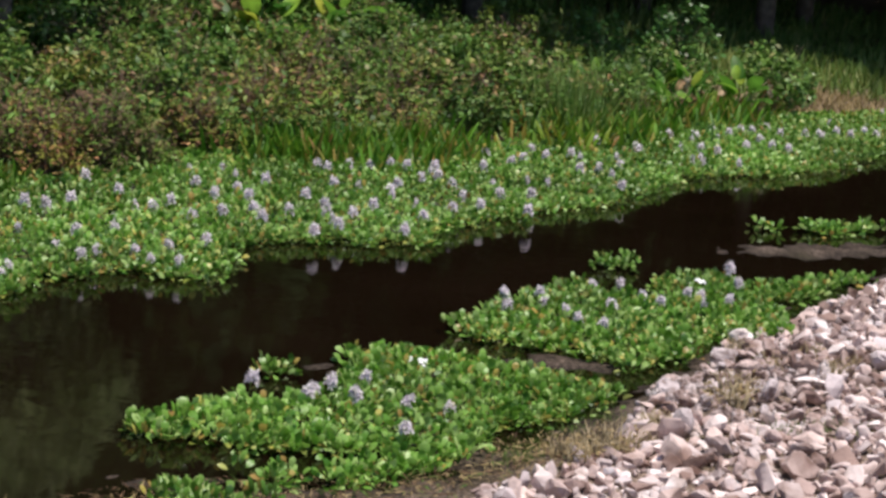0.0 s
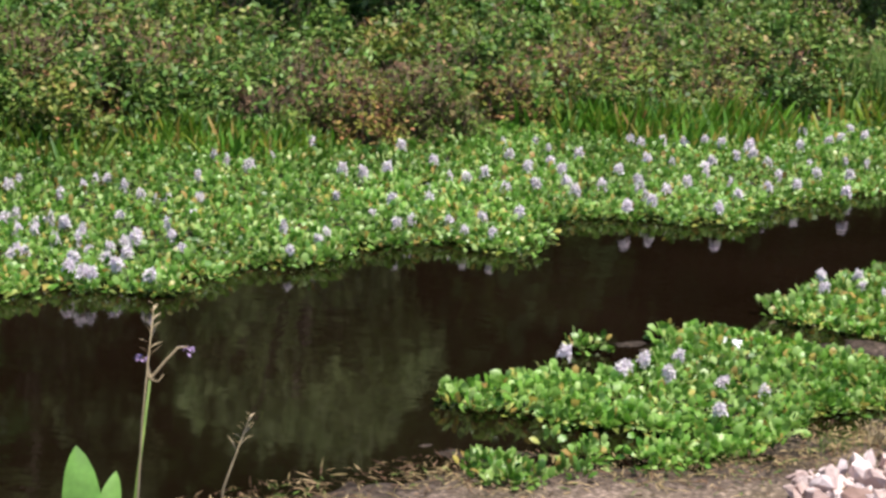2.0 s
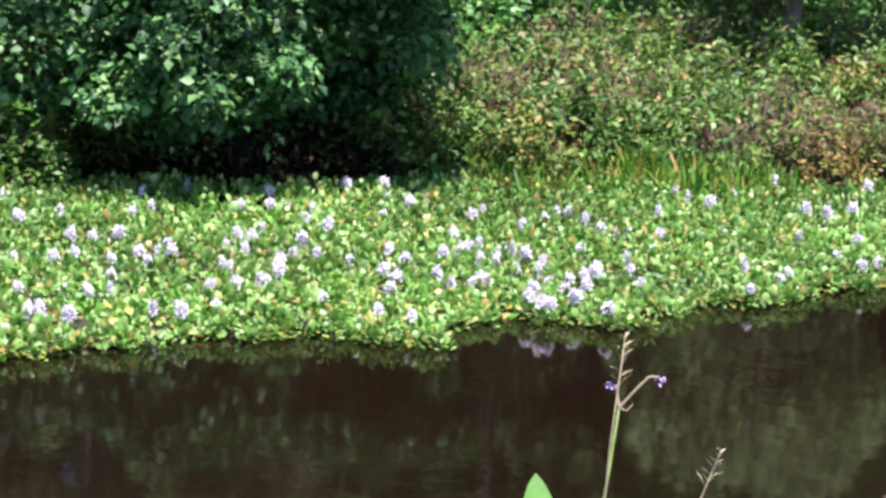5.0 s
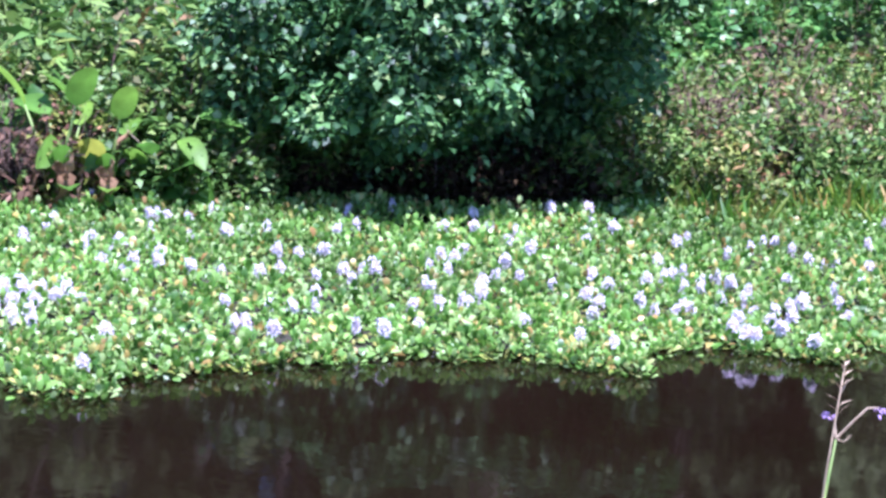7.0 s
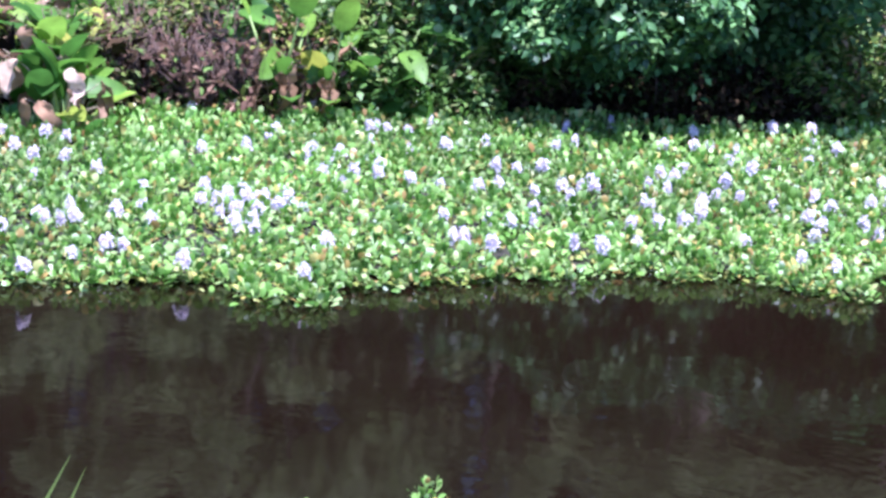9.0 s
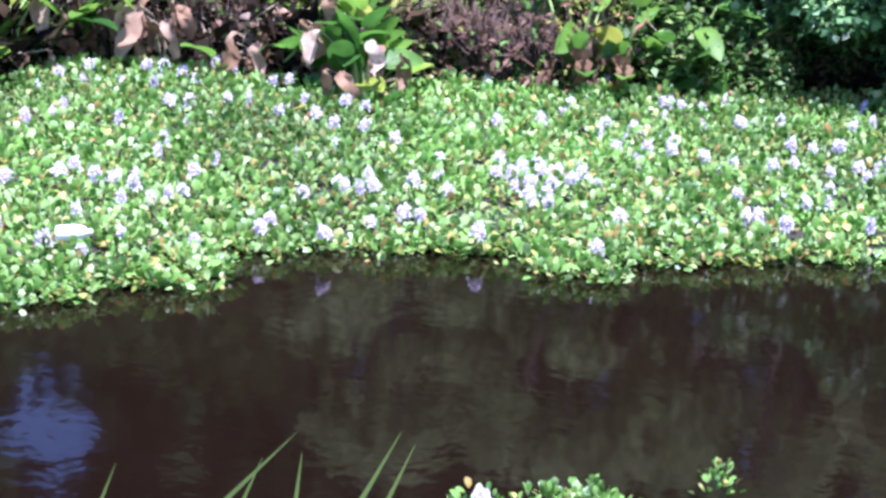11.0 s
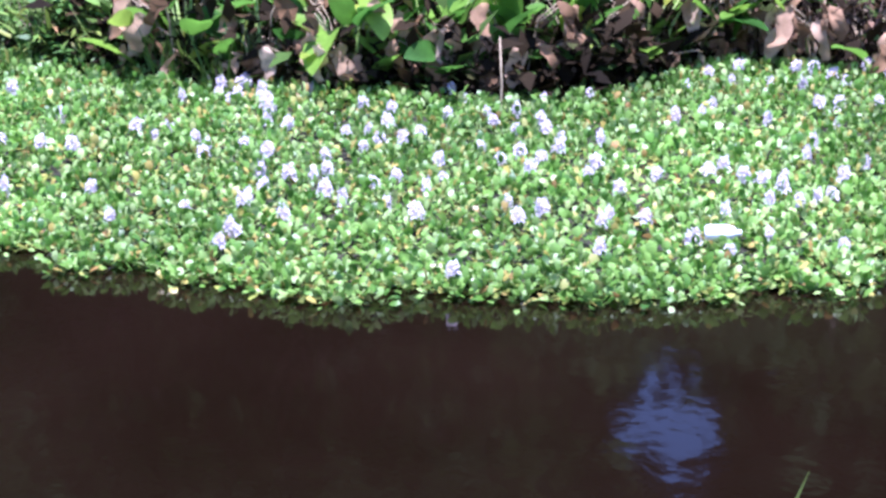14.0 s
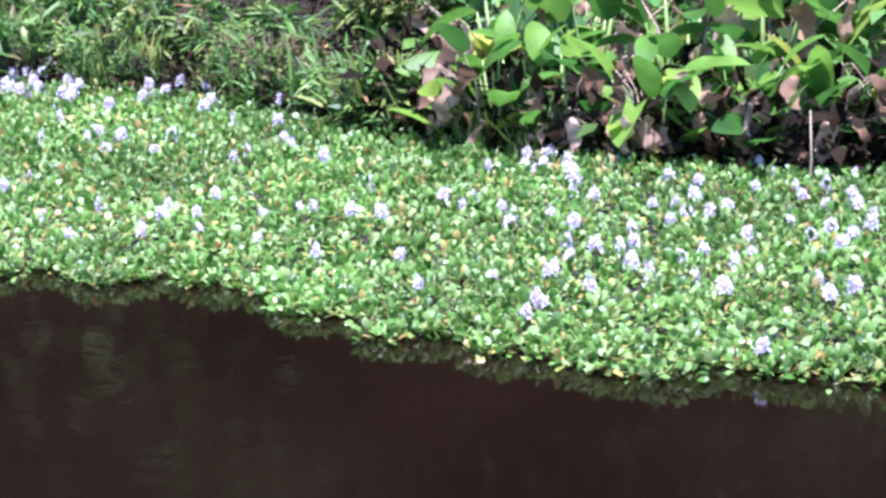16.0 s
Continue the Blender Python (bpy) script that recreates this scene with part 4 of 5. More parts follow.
def tree(seed, height, width, n, leaf_size, mat, name="tree", label="dark green broadleaf tree behind the pond", crown_low=0.15):
    g = np.random.default_rng(seed)
    base = tagged(new(name), label, "tree", "trees behind the pond")
    wood = Soup()
    lean = g.normal(0, 0.06 * height, 2)
    trunk = [(0, 0, -0.3), (0.3 * lean[0], 0.3 * lean[1], height * 0.3), (lean[0], lean[1], height * 0.85)]
    wood.add(*tube(trunk, [height * 0.022, height * 0.016, height * 0.004], 8))
    lobes = []
    for i in range(11):
        a, k = i * 2.4 + g.normal(0, 0.3), g.uniform(0.3, 0.9)
        root = np.array((lean[0] * k * k, lean[1] * k * k, height * (0.15 + 0.6 * k)))
        reach = width * 0.5 * g.uniform(0.4, 0.8) * (1.15 - 0.5 * k)
        tip = root + (reach * np.cos(a), reach * np.sin(a), height * g.uniform(0.02, 0.15))
        wood.add(*tube([root, (root + tip) / 2 + (0, 0, 0.03 * height), tip], [height * 0.008, height * 0.005, height * 0.002], 5))
        lobes.append((tip, np.array((width * g.uniform(0.17, 0.27), width * g.uniform(0.17, 0.27), height * g.uniform(0.09, 0.16)))))
    for i in range(6):
        a, r = g.uniform(0, 6.28), width * 0.38 * g.uniform(0.2, 1)
        lobes.append((np.array((r * np.cos(a), r * np.sin(a), height * g.uniform(crown_low, 0.45))),
                      np.array((width * 0.22, width * 0.22, height * 0.13))))
    part("trunk", wood.mesh("trunk", M_BARK), base)
    v, f = foliage_lobes(g, lobes, n, DIAMOND, leaf_size, 0.6, 0.2, 0.45)
    part("crown", raw_mesh("crown", v, f, mat), base)
    return base


def spread_out(kinds, spots):
    """Sets copies of some made things on spots of (x, y, scale)."""
    used = set()
    for x, y, sc in spots:
        src = kinds[rng.integers(len(kinds))]
        m = pose(x, y, ground_z(x, y), 0, 0, rng.uniform(0, 360))
        ob = src if id(src) not in used else copy_thing(src, m)
        used.add(id(src))
        ob.matrix_basis = m @ Matrix.Scale(sc, 4)
    for src in kinds:
        if id(src) not in used:
            for o in (*src.children_recursive, src):
                bpy.data.objects.remove(o)


def band(a, b, near, far, count, seed, lo=0.75, hi=1.25):
    """Spots on the far bank between corners a and b of the back line, so many metres behind it."""
    g = np.random.default_rng(seed)
    p = np.array(back_line[a:b + 1])
    s = np.concatenate([[0], np.cumsum(np.linalg.norm(np.diff(p, axis=0), axis=1))])
    q = g.uniform(0, s[-1], count)
    x, y = np.interp(q, s, p[:, 0]), np.interp(q, s, p[:, 1])
    d = g.uniform(near, far, count)
    d0 = p[-1] - p[0]
    nrm = np.array((d0[1], -d0[0])) / np.linalg.norm(d0)
    return np.column_stack([x + d * nrm[0], y + d * nrm[1], g.uniform(lo, hi, count)])


GREEN = [shrub("green_herb", "dense green weedy herb with small leaves", "shrub", 200 + i, 1.05, 1.35, 1150, DIAMOND, 0.112, 0.5, M_HERB, M_TWIG) for i in range(5)]
WEED = [shrub("lance_leaf_weed", "light green weed with narrow pointed leaves", "weed", 230 + i, 0.85, 0.85, 260, DIAMOND, 0.15, 0.3, M_LANCE, M_STEM, 16, 5, 0.1) for i in range(4)]
spread_out(WEED, np.concatenate([band(3, 12, 0.3, 7, 30, 47, 0.7, 1.1), band(26, 31, 0.3, 1.8, 14, 45, 0.6, 1.0), band(5, 6, 0.0, 0.5, 8, 58, 0.4, 0.65), band(9, 11, 0.0, 0.45, 10, 59, 0.4, 0.65), [(-11.0 + 0.45 * i, 13.2 + 0.42 * i + 0.25 * (i % 2), 1.3 - 0.08 * i) for i in range(5)], [(-16.2, 4.74, 0.9), (-16.0, 5.05, 0.9), (-16.6, 4.6, 0.9)], [(-12.2 + 0.5 * i, 13.6 + 0.4 * i, 1.8) for i in range(5)]]))
BROWN = [shrub("brown_herb", "half-dry brownish weedy herb with thin stems", "shrub", 220 + i, 0.95, 1.25, 900, DIAMOND, 0.10, 0.42, M_DRYHERB, M_TWIG, 40) for i in range(4)]
TANGLE = [shrub("dead_tangle", "reddish brown tangle of dry twigs and withered leaves", "shrub", 250 + i, 0.9, 1.2, 210, DIAMOND, 0.15, 0.45, M_WITHERED, M_TWIG, 110, 4) for i in range(2)]
spread_out(TANGLE, [(-11.0, 12.2, 0.8), (-10.75, 12.45, 0.8), (-10.55, 12.7, 0.75), (-11.3, 12.3, 0.9), (-11.5, 12.0, 0.8), (-11.2, 12.7, 1.0), (-13.6, 10.25, 0.7), (-13.2, 10.55, 0.75), (-12.85, 10.75, 0.8), (-12.5, 10.95, 0.7), (-13.4, 10.9, 1.0), (-12.9, 11.3, 1.0)] + [tuple(q) for q in band(6, 10, 0.4, 1.8, 8, 57, 0.6, 0.85)])
BROAD = [shrub("broadleaf_shrub", "bright green broadleaf shrub behind the bank", "shrub", 240 + i, 1.7, 1.9, 1150, DIAMOND, 0.17, 0.6, M_BROAD, M_TWIG, 16) for i in range(3)]
spread_out(GREEN, np.concatenate([band(3, 12, 0.5, 3.5, 46, 1, 0.65, 1.0), band(2, 5, 0.6, 4.5, 26, 21, 0.7, 1.05), band(3, 12, 3.5, 8, 34, 2, 0.9, 1.3), band(15, 18, 0.7, 3, 14, 3, 0.9, 1.3), [(-9.75, 13.75, 0.85), (-9.55, 13.85, 0.7), (-6.2, 16.9, 0.8), (-9.95, 13.6, 0.95), (-10.15, 13.95, 1.15), (-10.5, 14.2, 1.35), (-10.0, 14.3, 1.4), (-10.4, 13.5, 0.9), (-10.9, 14.4, 1.5)], band(27, 31, 2.2, 4.5, 10, 44, 0.8, 1.1)]))
spread_out(BROWN, np.concatenate([[(-3.3, 20.6, 0.8), (-2.9, 21.3, 0.9), (-3.9, 19.6, 0.75), (-2.4, 21.0, 0.7), (-4.3, 19.9, 0.9), (0.6, 24.2, 0.9), (1.2, 24.9, 0.9), (-0.2, 23.8, 0.8), (-6.2, 18.6, 0.9), (-5.9, 19.4, 1.0)], band(3, 12, 0.3, 3.0, 40, 5, 0.6, 1.0), band(6, 9, 0.15, 1.0, 8, 55, 0.5, 0.8), band(3, 5, 0.6, 2, 8, 56, 0.7, 1.0), band(3, 12, 3, 8, 34, 6, 0.8, 1.2), band(16, 19, 0.2, 1.2, 8, 7, 0.7, 1.0), band(26, 31, 0.4, 2.0, 6, 8, 0.5, 0.8), [(-11.6, 12.3, 0.7)]]))
spread_out(BROAD, np.concatenate([band(3, 12, 5, 10, 34, 9, 0.6, 1.05), band(13, 24, 2.2, 6, 26, 10), band(24, 31, 2.8, 7, 16, 11), [(-3 + 1.4 * i, 29.5 + (i % 3) * 0.7, 0.6 + 0.1 * (i % 2)) for i in range(7)]]))
STRAPS = [blades("strap_leaf_clump", "clump of upright green strap leaves at the water edge", "marsh plant", 260 + i, 150, 0.42, 0.27, 0.04, M_STRAP, 0.26) for i in range(3)]
spread_out(STRAPS, np.concatenate([band(9, 11, -0.3, 0.25, 18, 12, 0.7, 1.1), band(5, 6, -0.25, 0.35, 16, 13, 1.0, 1.4), band(2, 4, 0.0, 1.0, 22, 14, 0.9, 1.4)]))
REEDS = [blades("reed_tuft", "tuft of thin tall grey-green reed blades", "reed", 270 + i, 220, 1.35, 0.30, 0.014, M_REED, 0.12) for i in range(2)]
spread_out(REEDS, np.concatenate([band(3, 4, 0.0, 0.9, 6, 15, 0.55, 0.85), band(30, 31, 2.5, 4, 2, 16, 0.6, 0.8)]))

SEDGE = [shrub("long_leaf_weed", "green weed with long narrow drooping leaves and reddish stems", "weed", 235 + i, 0.8, 0.9, 150, STRAP, 0.27, 0.14, M_LANCE, M_TWIG, 22, 4, 0.1) for i in range(4)]
spread_out(SEDGE, np.concatenate([band(26, 31, 0.15, 1.4, 30, 48, 0.6, 1.0), band(26, 31, 1.2, 3.2, 22, 49, 0.9, 1.3)]))

ARCH = [blades("grass_clump", "clump of arching light green grass at the mat's edge", "grass", 275 + i, 40, 0.72, 0.10, 0.026, M_LANCE, 0.55) for i in range(3)]
spread_out(ARCH, np.concatenate([band(26, 31, 0.0, 0.9, 30, 46, 0.7, 1.1)]))


def ground_cover(a, b, depth, n, seed, tall=0.35, material=M_HERB, size=1.0):
    """Low weeds, or near-black leaves painting shade, that hide the soil of the far bank."""
    p = band(a, b, 0.05, depth, n, seed)[:, :2]
    p = p[-side_distance(back_shore, p) > 0.05]
    g = np.random.default_rng(seed)
    z = land_height(p) + tall * g.uniform(0, 1, len(p)) ** 1.6
    v, f = leaves(DIAMOND, np.column_stack([p, z]), g.uniform(0, 6.28, len(p)), g.normal(0.5, 0.5, len(p)), g.normal(0, 0.5, len(p)), size * g.uniform(0.06, 0.15, len(p)), size * g.uniform(0.03, 0.07, len(p)))
    name, label = ("thatch", "near-black dead leaf litter painting the shaded gaps at the foot of the bank plants") if material == M_SHADETHATCH else ("undergrowth", "low green weeds covering the far bank")
    tagged(new(name, raw_mesh(name, v, f, material)), label, "weeds", kind="stuff")


ground_cover(3, 12, 13, 36000, 63, 0.75)
ground_cover(15, 19, 5, 9000, 64)
ground_cover(11, 12, 5, 3000, 67)
ground_cover(19, 25, 5, 5000, 65, material=M_SHADETHATCH)
ground_cover(18, 28, 1.6, 5500, 69, 0.6, M_SHADETHATCH, 2.2)
ground_cover(25, 31, 6, 9000, 66, 0.3, M_SHADETHATCH)
ground_cover(25, 31, 2.2, 9000, 70, 0.3, M_SHADETHATCH)
ground_cover(12, 18, 1.6, 9000, 71, 0.4, M_SHADETHATCH)

PADDLES = [paddle_plant(300 + i, 20, 16, 1.2) for i in range(6)]
FRONT_ROW = [(-15.1, 5.5, 0.9), (-14.65, 5.95, 0.85), (-14.2, 6.5, 0.85), (-13.85, 7.1, 0.8), (-13.5, 7.6, 0.85), (-13.45, 8.2, 0.8), (-13.5, 8.9, 0.8), (-13.7, 9.5, 0.8),
             (-11.2, 10.85, 0.74), (-11.55, 11.0, 0.74), (-11.75, 11.2, 0.8)]
BACK_ROW = [(-16.0, 5.9, 1.15), (-15.4, 6.5, 1.2), (-14.9, 7.1, 1.2), (-14.6, 7.8, 1.2), (-14.7, 8.6, 1.2), (-14.8, 9.4, 1.15), (-14.5, 10.2, 1.1), (-13.9, 10.7, 0.9), (-12.8, 11.7, 0.9), (-12.3, 12.3, 0.8)]
spread_out(PADDLES, np.concatenate([FRONT_ROW, BACK_ROW, band(4, 7, 4.0, 6.0, 5, 19, 0.8, 1.0), band(2, 4, 0.3, 1.3, 4, 20, 0.5, 0.7)]))

FRESH = [paddle_plant(340 + i, 13, 3, 1.35, "green marsh plant with big paddle leaves before the tree") for i in range(2)]
spread_out(FRESH, [(-10.5, 12.65, 0.85), (-10.25, 13.0, 0.75), (-9.95, 13.4, 0.75)])
WILTED = [paddle_plant(330 + i, 3, 22, 0.95, "collapsed marsh plant of hanging withered brown leaves") for i in range(3)]
spread_out(WILTED, [(-13.5, 10.15, 0.9), (-13.05, 10.4, 0.9), (-12.6, 10.6, 0.9), (-12.2, 10.75, 0.8), (-13.75, 9.85, 0.9), (-14.3, 6.2, 0.7), (-13.6, 7.3, 0.7)])

# the dark tree that hangs over the mat
g_over = np.random.default_rng(400)
over = tagged(new("overhanging_tree"), "dark dense leafy tree hanging over the water plants", "tree")
wood = Soup()
for i in range(9):
    a = g_over.uniform(0, 6.28)
    tip = np.array((1.6 * np.cos(a), 0.9 + 0.8 * np.sin(a), g_over.uniform(1.5, 2.1)))
    wood.add(*tube([(0, 1.3, -0.2), tip * (0.3, 0.3, 0.5) + (0, 0.8, 0), tip], [0.07, 0.04, 0.012], 6))
for i in range(16):
    x, z = g_over.uniform(-1.9, 0.3), g_over.uniform(0.5, 2.2)
    wood.add(*tube([(x, 0.0, z + 0.4), (x + g_over.normal(0, 0.12), -0.4, z), (x + g_over.normal(0, 0.25), -0.75, z - 0.35)], [0.01, 0.007, 0.003], 4))
part("trunk", wood.mesh("trunk", M_BARK), over)
lob = []
for i in range(95):
    x, z = g_over.uniform(-2.1, 1.9), g_over.uniform(0.75, 2.15)
    if (x < -0.7 and z < 1.4 and i % 5 > 1) or x < -1.95 or (x > 0.4 and z < 1.2):
        continue
    lob.append(((x, (-0.8 if x > 0.4 else -1.0) + 0.42 * (z - 0.7) + g_over.normal(0, 0.16), z), (g_over.uniform(0.14, 0.4), 0.28, g_over.uniform(0.14, 0.34))))
for i in range(42):
    z = g_over.uniform(0.85, 2.2)
    lob.append(((g_over.uniform(-0.65, 0.45), -1.5 + 0.45 * (z - 0.9) + g_over.normal(0, 0.1), z), (0.24, 0.22, g_over.uniform(0.16, 0.26))))
for i in range(9):
    lob.append(((g_over.uniform(-0.9, 0.2), g_over.uniform(-0.7, -0.2), g_over.uniform(0.25, 0.9)), (0.2, 0.2, 0.3)))
for i in range(60):
    lob.append(((g_over.uniform(-1.5, 2.2), g_over.uniform(0.8, 1.8), g_over.uniform(0.2, 2.1)), (0.55, 0.5, 0.5)))
for i in range(40):
    lob.append(((g_over.uniform(-1.4, 2.1), g_over.uniform(0.5, 1.1), g_over.uniform(0.05, 0.6)), (0.4, 0.35, 0.3)))
# top lobes added as a roof to shade the hollow below
for i in range(36):
    lob.append(((g_over.uniform(-1.6, 2.0), g_over.uniform(-0.3, 1.4), g_over.uniform(1.7, 2.1)), (0.5, 0.45, 0.35)))
# forward overhang, mostly out of view, added to shade the right half
for i in range(44):
    lob.append(((g_over.uniform(0.75, 2.3), g_over.uniform(-1.25, 1.6), g_over.uniform(2.0, 2.3)), (0.42, 0.42, 0.3)))
crown_v, crown_f = foliage_lobes(g_over, lob, 68000, KITE, 0.10, 0.75, 0.45, 0.35)
tagged(part("crown", raw_mesh("crown", crown_v, crown_f, M_BUSH), over), kind="stuff")
vine = Soup()
for i in range(70):
    x, z = g_over.uniform(-2.1, 1.8), g_over.uniform(1.1, 2.2)
    if (x < -0.9 and z < 1.5) or x < -1.9 or (x > 0.5 and z < 1.7):
        continue
    y = (-1.5 if -0.6 < x < 0.4 else -1.1) + 0.42 * (z - 0.8) + g_over.normal(0, 0.12)
    fall = g_over.uniform(0.35, 1.0)
    k = np.arange(0, 1, 0.045 / fall)
    at = np.column_stack([x + 0.06 * np.sin(5 * k + i) + g_over.normal(0, 0.025, len(k)), y - 0.1 * k + g_over.normal(0, 0.025, len(k)), z - fall * k])
    vine.add(*leaves(KITE, at, g_over.uniform(-2.8, -0.3, len(k)), g_over.uniform(-0.9, 0.5, len(k)), g_over.normal(0, 0.4, len(k)), g_over.uniform(0.06, 0.12, len(k)), g_over.uniform(0.05, 0.085, len(k))))
tagged(part("vine", vine.mesh("vine", M_BUSH), over, "hanging strands of round green leaves"), kind="stuff")
over.matrix_basis = pose(-8.64, 15.44, 0.1, 0, 0, 38)

# dry and green grass of the open field, and trees round the pond
def grass_field(name, label, area, n, height, mat, seed):
    g = np.random.default_rng(seed)
    p = g.uniform((area[0], area[1]), (area[2], area[3]), (n, 2))
    p = p[-side_distance(back_shore, p) > 0.2]
    z = land_height(p)
    v, f = leaves(DIAMOND, np.column_stack([p, z - 0.02]), g.uniform(0, 6.28, len(p)), g.normal(1.2, 0.25, len(p)), 0.0, height * g.uniform(0.5, 1.2, len(p)), height * 0.12)
    tagged(new(name, raw_mesh(name, v, f, mat)), label, "grass", kind="stuff")


grass_field("dry_grass", "pale dry grass field beyond the pond", (4.6, 27.6, 15, 31.3), 9000, 0.22, M_HAY, 61)
grass_field("field_grass", "short green grass beyond the pond", (4.5, 31.0, 18, 42), 16000, 0.4, M_GRASS, 62)
grass_field("woodland_grass", "rank grass under the trees", (-14, 29, 5, 46), 16000, 0.5, M_GRASS, 68)

TREES = [tree(500 + i, 9, 7.5, 3400, 0.45, M_TREE, crown_low=0.24) for i in range(4)]
spots = []
g_t = np.random.default_rng(71)
for row, (dist, step) in enumerate(((29, 4.2), (38, 5.2), (50, 6.5))):
    az = -26.0
    while az < 104:
        az += math.degrees(step / dist) * g_t.uniform(0.8, 1.2)
        d = dist + g_t.uniform(-1.5, 1.5) + (9 if az < -3 else 4 if az < 26 else 0)
        x, y = -d * math.sin(math.radians(az)), d * math.cos(math.radians(az))
        # bearings left bare so the mirrored view shows sky or paler crowns
        if 23 < az < 68 or 78 < az < 85:
            continue
        spots.append((x, y, g_t.uniform(1.0, 1.4) * (1 + 0.35 * row)))
# trees set by bearing to frame the sky patch mirrored in the water
for az, d, size in ((47, 33, 1.0), (67, 27, 1.1), (69, 34, 1.3), (64, 29, 0.85), (55, 31, 0.8), (51, 26, 0.65), (59.5, 26, 0.65)):
    spots.append((-d * math.sin(math.radians(az)), d * math.cos(math.radians(az)), size))
# crowns out of view, set here to darken the ground behind the bank
spots += [(-2.4, 29.8, 0.8), (1.2, 32.6, 0.9), (4.0, 37.5, 1.0), (7.6, 39.5, 1.0), (10.8, 40.5, 1.0), (14.2, 41.5, 1.0), (-9.0, 27.0, 0.85), (-5.6, 27.4, 0.8), (5.6, 43.5, 0.6), (8.6, 44.0, 0.6), (11.6, 44.5, 0.6), (14.6, 45.5, 0.6)]
spread_out(TREES, spots)
YOUNG = [tree(540 + i, 4.6, 4.2, 4000, 0.17, M_OLIVE, "young_tree", "young pale olive-green tree at the back of the bank", 0.2) for i in range(2)]
spread_out(YOUNG, [(-11.5, 20.5, 0.8), (-13.2, 19.2, 0.8), (-15.2, 18.6, 0.8), (-16.5, 16.8, 0.8), (-12.4, 17.6, 0.6), (-13.6, 16.6, 0.6)])

def domed_tree(x, y, seed, low, high, half_width, n):
    """A bushy tree whose round crown hangs over its own trunk."""
    g = np.random.default_rng(seed)
    base = tagged(new("young_tree"), "round olive-green tree at the back of the bank, crown out of view, added for its reflection", "tree", "trees behind the pond")
    ground = ground_z(x, y)
    mid = 0.5 * (low + high) - ground
    wood = Soup()
    wood.add(*tube([(0, 0, -0.2), (0.1, 0, 0.6 * mid), (0, 0.1, 1.3 * mid)], [0.14, 0.1, 0.03], 8))
    lobes = []
    for i in range(44):
        d = g.normal(size=3)
        d /= np.linalg.norm(d)
        tip = np.array((0, 0, mid)) + d * (half_width, half_width, 0.5 * (high - low)) * 0.78
        if i % 4 == 0:
            wood.add(*tube([(0, 0, 0.55 * mid), 0.5 * tip + (0, 0, 0.3 * mid), tip], [0.05, 0.03, 0.01], 5))
        lobes.append((tip, np.full(3, g.uniform(0.3, 0.55))))
    part("trunk", wood.mesh("trunk", M_BARK), base)
    v, f = foliage_lobes(g, lobes, n, DIAMOND, 0.16, 0.6, 0.1, 0.3)
    tagged(part("crown", raw_mesh("crown", v, f, M_SUNLEAF), base), kind="stuff")
    base.matrix_basis = pose(x, y, ground)


domed_tree(-5.1, 22.9, 560, 1.75, 4.8, 1.75, 4500)
# these five are unseen, added only to lighten the pond's mirror image
domed_tree(-11.6, 23.6, 561, 2.8, 8.6, 1.9, 6500)
domed_tree(-14.3, 22.2, 562, 2.8, 8.8, 1.9, 6500)
domed_tree(-16.6, 20.6, 563, 2.8, 8.4, 1.8, 6000)
domed_tree(-9.4, 25.2, 564, 2.8, 9.2, 1.9, 6500)
domed_tree(-19.0, 19.4, 565, 2.8, 8.4, 1.8, 6000)


def far_woods():
    """A deep belt of woodland round the pond, far behind the single trees; unseen, it blocks mirrored sky."""
    g = np.random.default_rng(73)
    n = 66000
    az = np.radians(g.uniform(-60, 140, n))
    d = g.uniform(62, 70, n)
    z = g.uniform(0, 1, n) ** 0.8 * (31 + 1.5 * np.sin(az * 17) + 1.5 * np.sin(az * 41 + 1))
    dg = np.degrees(az)
    # gaps and thin stretches cut by bearing to shape the sky mirrored in view
    tall_gap = (np.abs(dg - 55.1 + 0.15 * np.sin(3 * z)) < 1.6) & (np.abs(z - 24.2) < 2.5)
    side_gap = (np.abs(dg - 53.6) < 1.2) & (np.abs(z - 25.8 + 0.8 * (54.2 - dg)) < 1.6)
    small_gap = (np.abs(dg - 50.0) < 0.7) & (np.abs(z - 22.2) < 0.9) & (g.uniform(0, 1, n) > 0.35)
    keep = ~(tall_gap | side_gap | small_gap)
    keep &= ~((dg > 24) & (dg < 40) & (z > 9) & (g.uniform(0, 1, n) > 0.5))
    keep &= ~((dg > 40) & (dg < 50) & (z > 13) & (g.uniform(0, 1, n) > 0.75))
    keep &= ~((dg > 78) & (dg < 84) & (z > 17) & (g.uniform(0, 1, n) > 0.5))
    az, d, z = az[keep], d[keep], z[keep]
    n = len(az)
    v, f = leaves(DIAMOND, np.column_stack([-d * np.sin(az), d * np.cos(az), z]), g.uniform(0, 6.28, n), g.normal(-1.1, 0.5, n), g.normal(0, 0.6, n), g.uniform(1.4, 2.6, n), g.uniform(1.0, 1.8, n))
    tagged(new("far_woods", raw_mesh("far_woods", v, f, M_TREE)), "dark green woodland far behind the pond", "woods", kind="stuff")


far_woods()

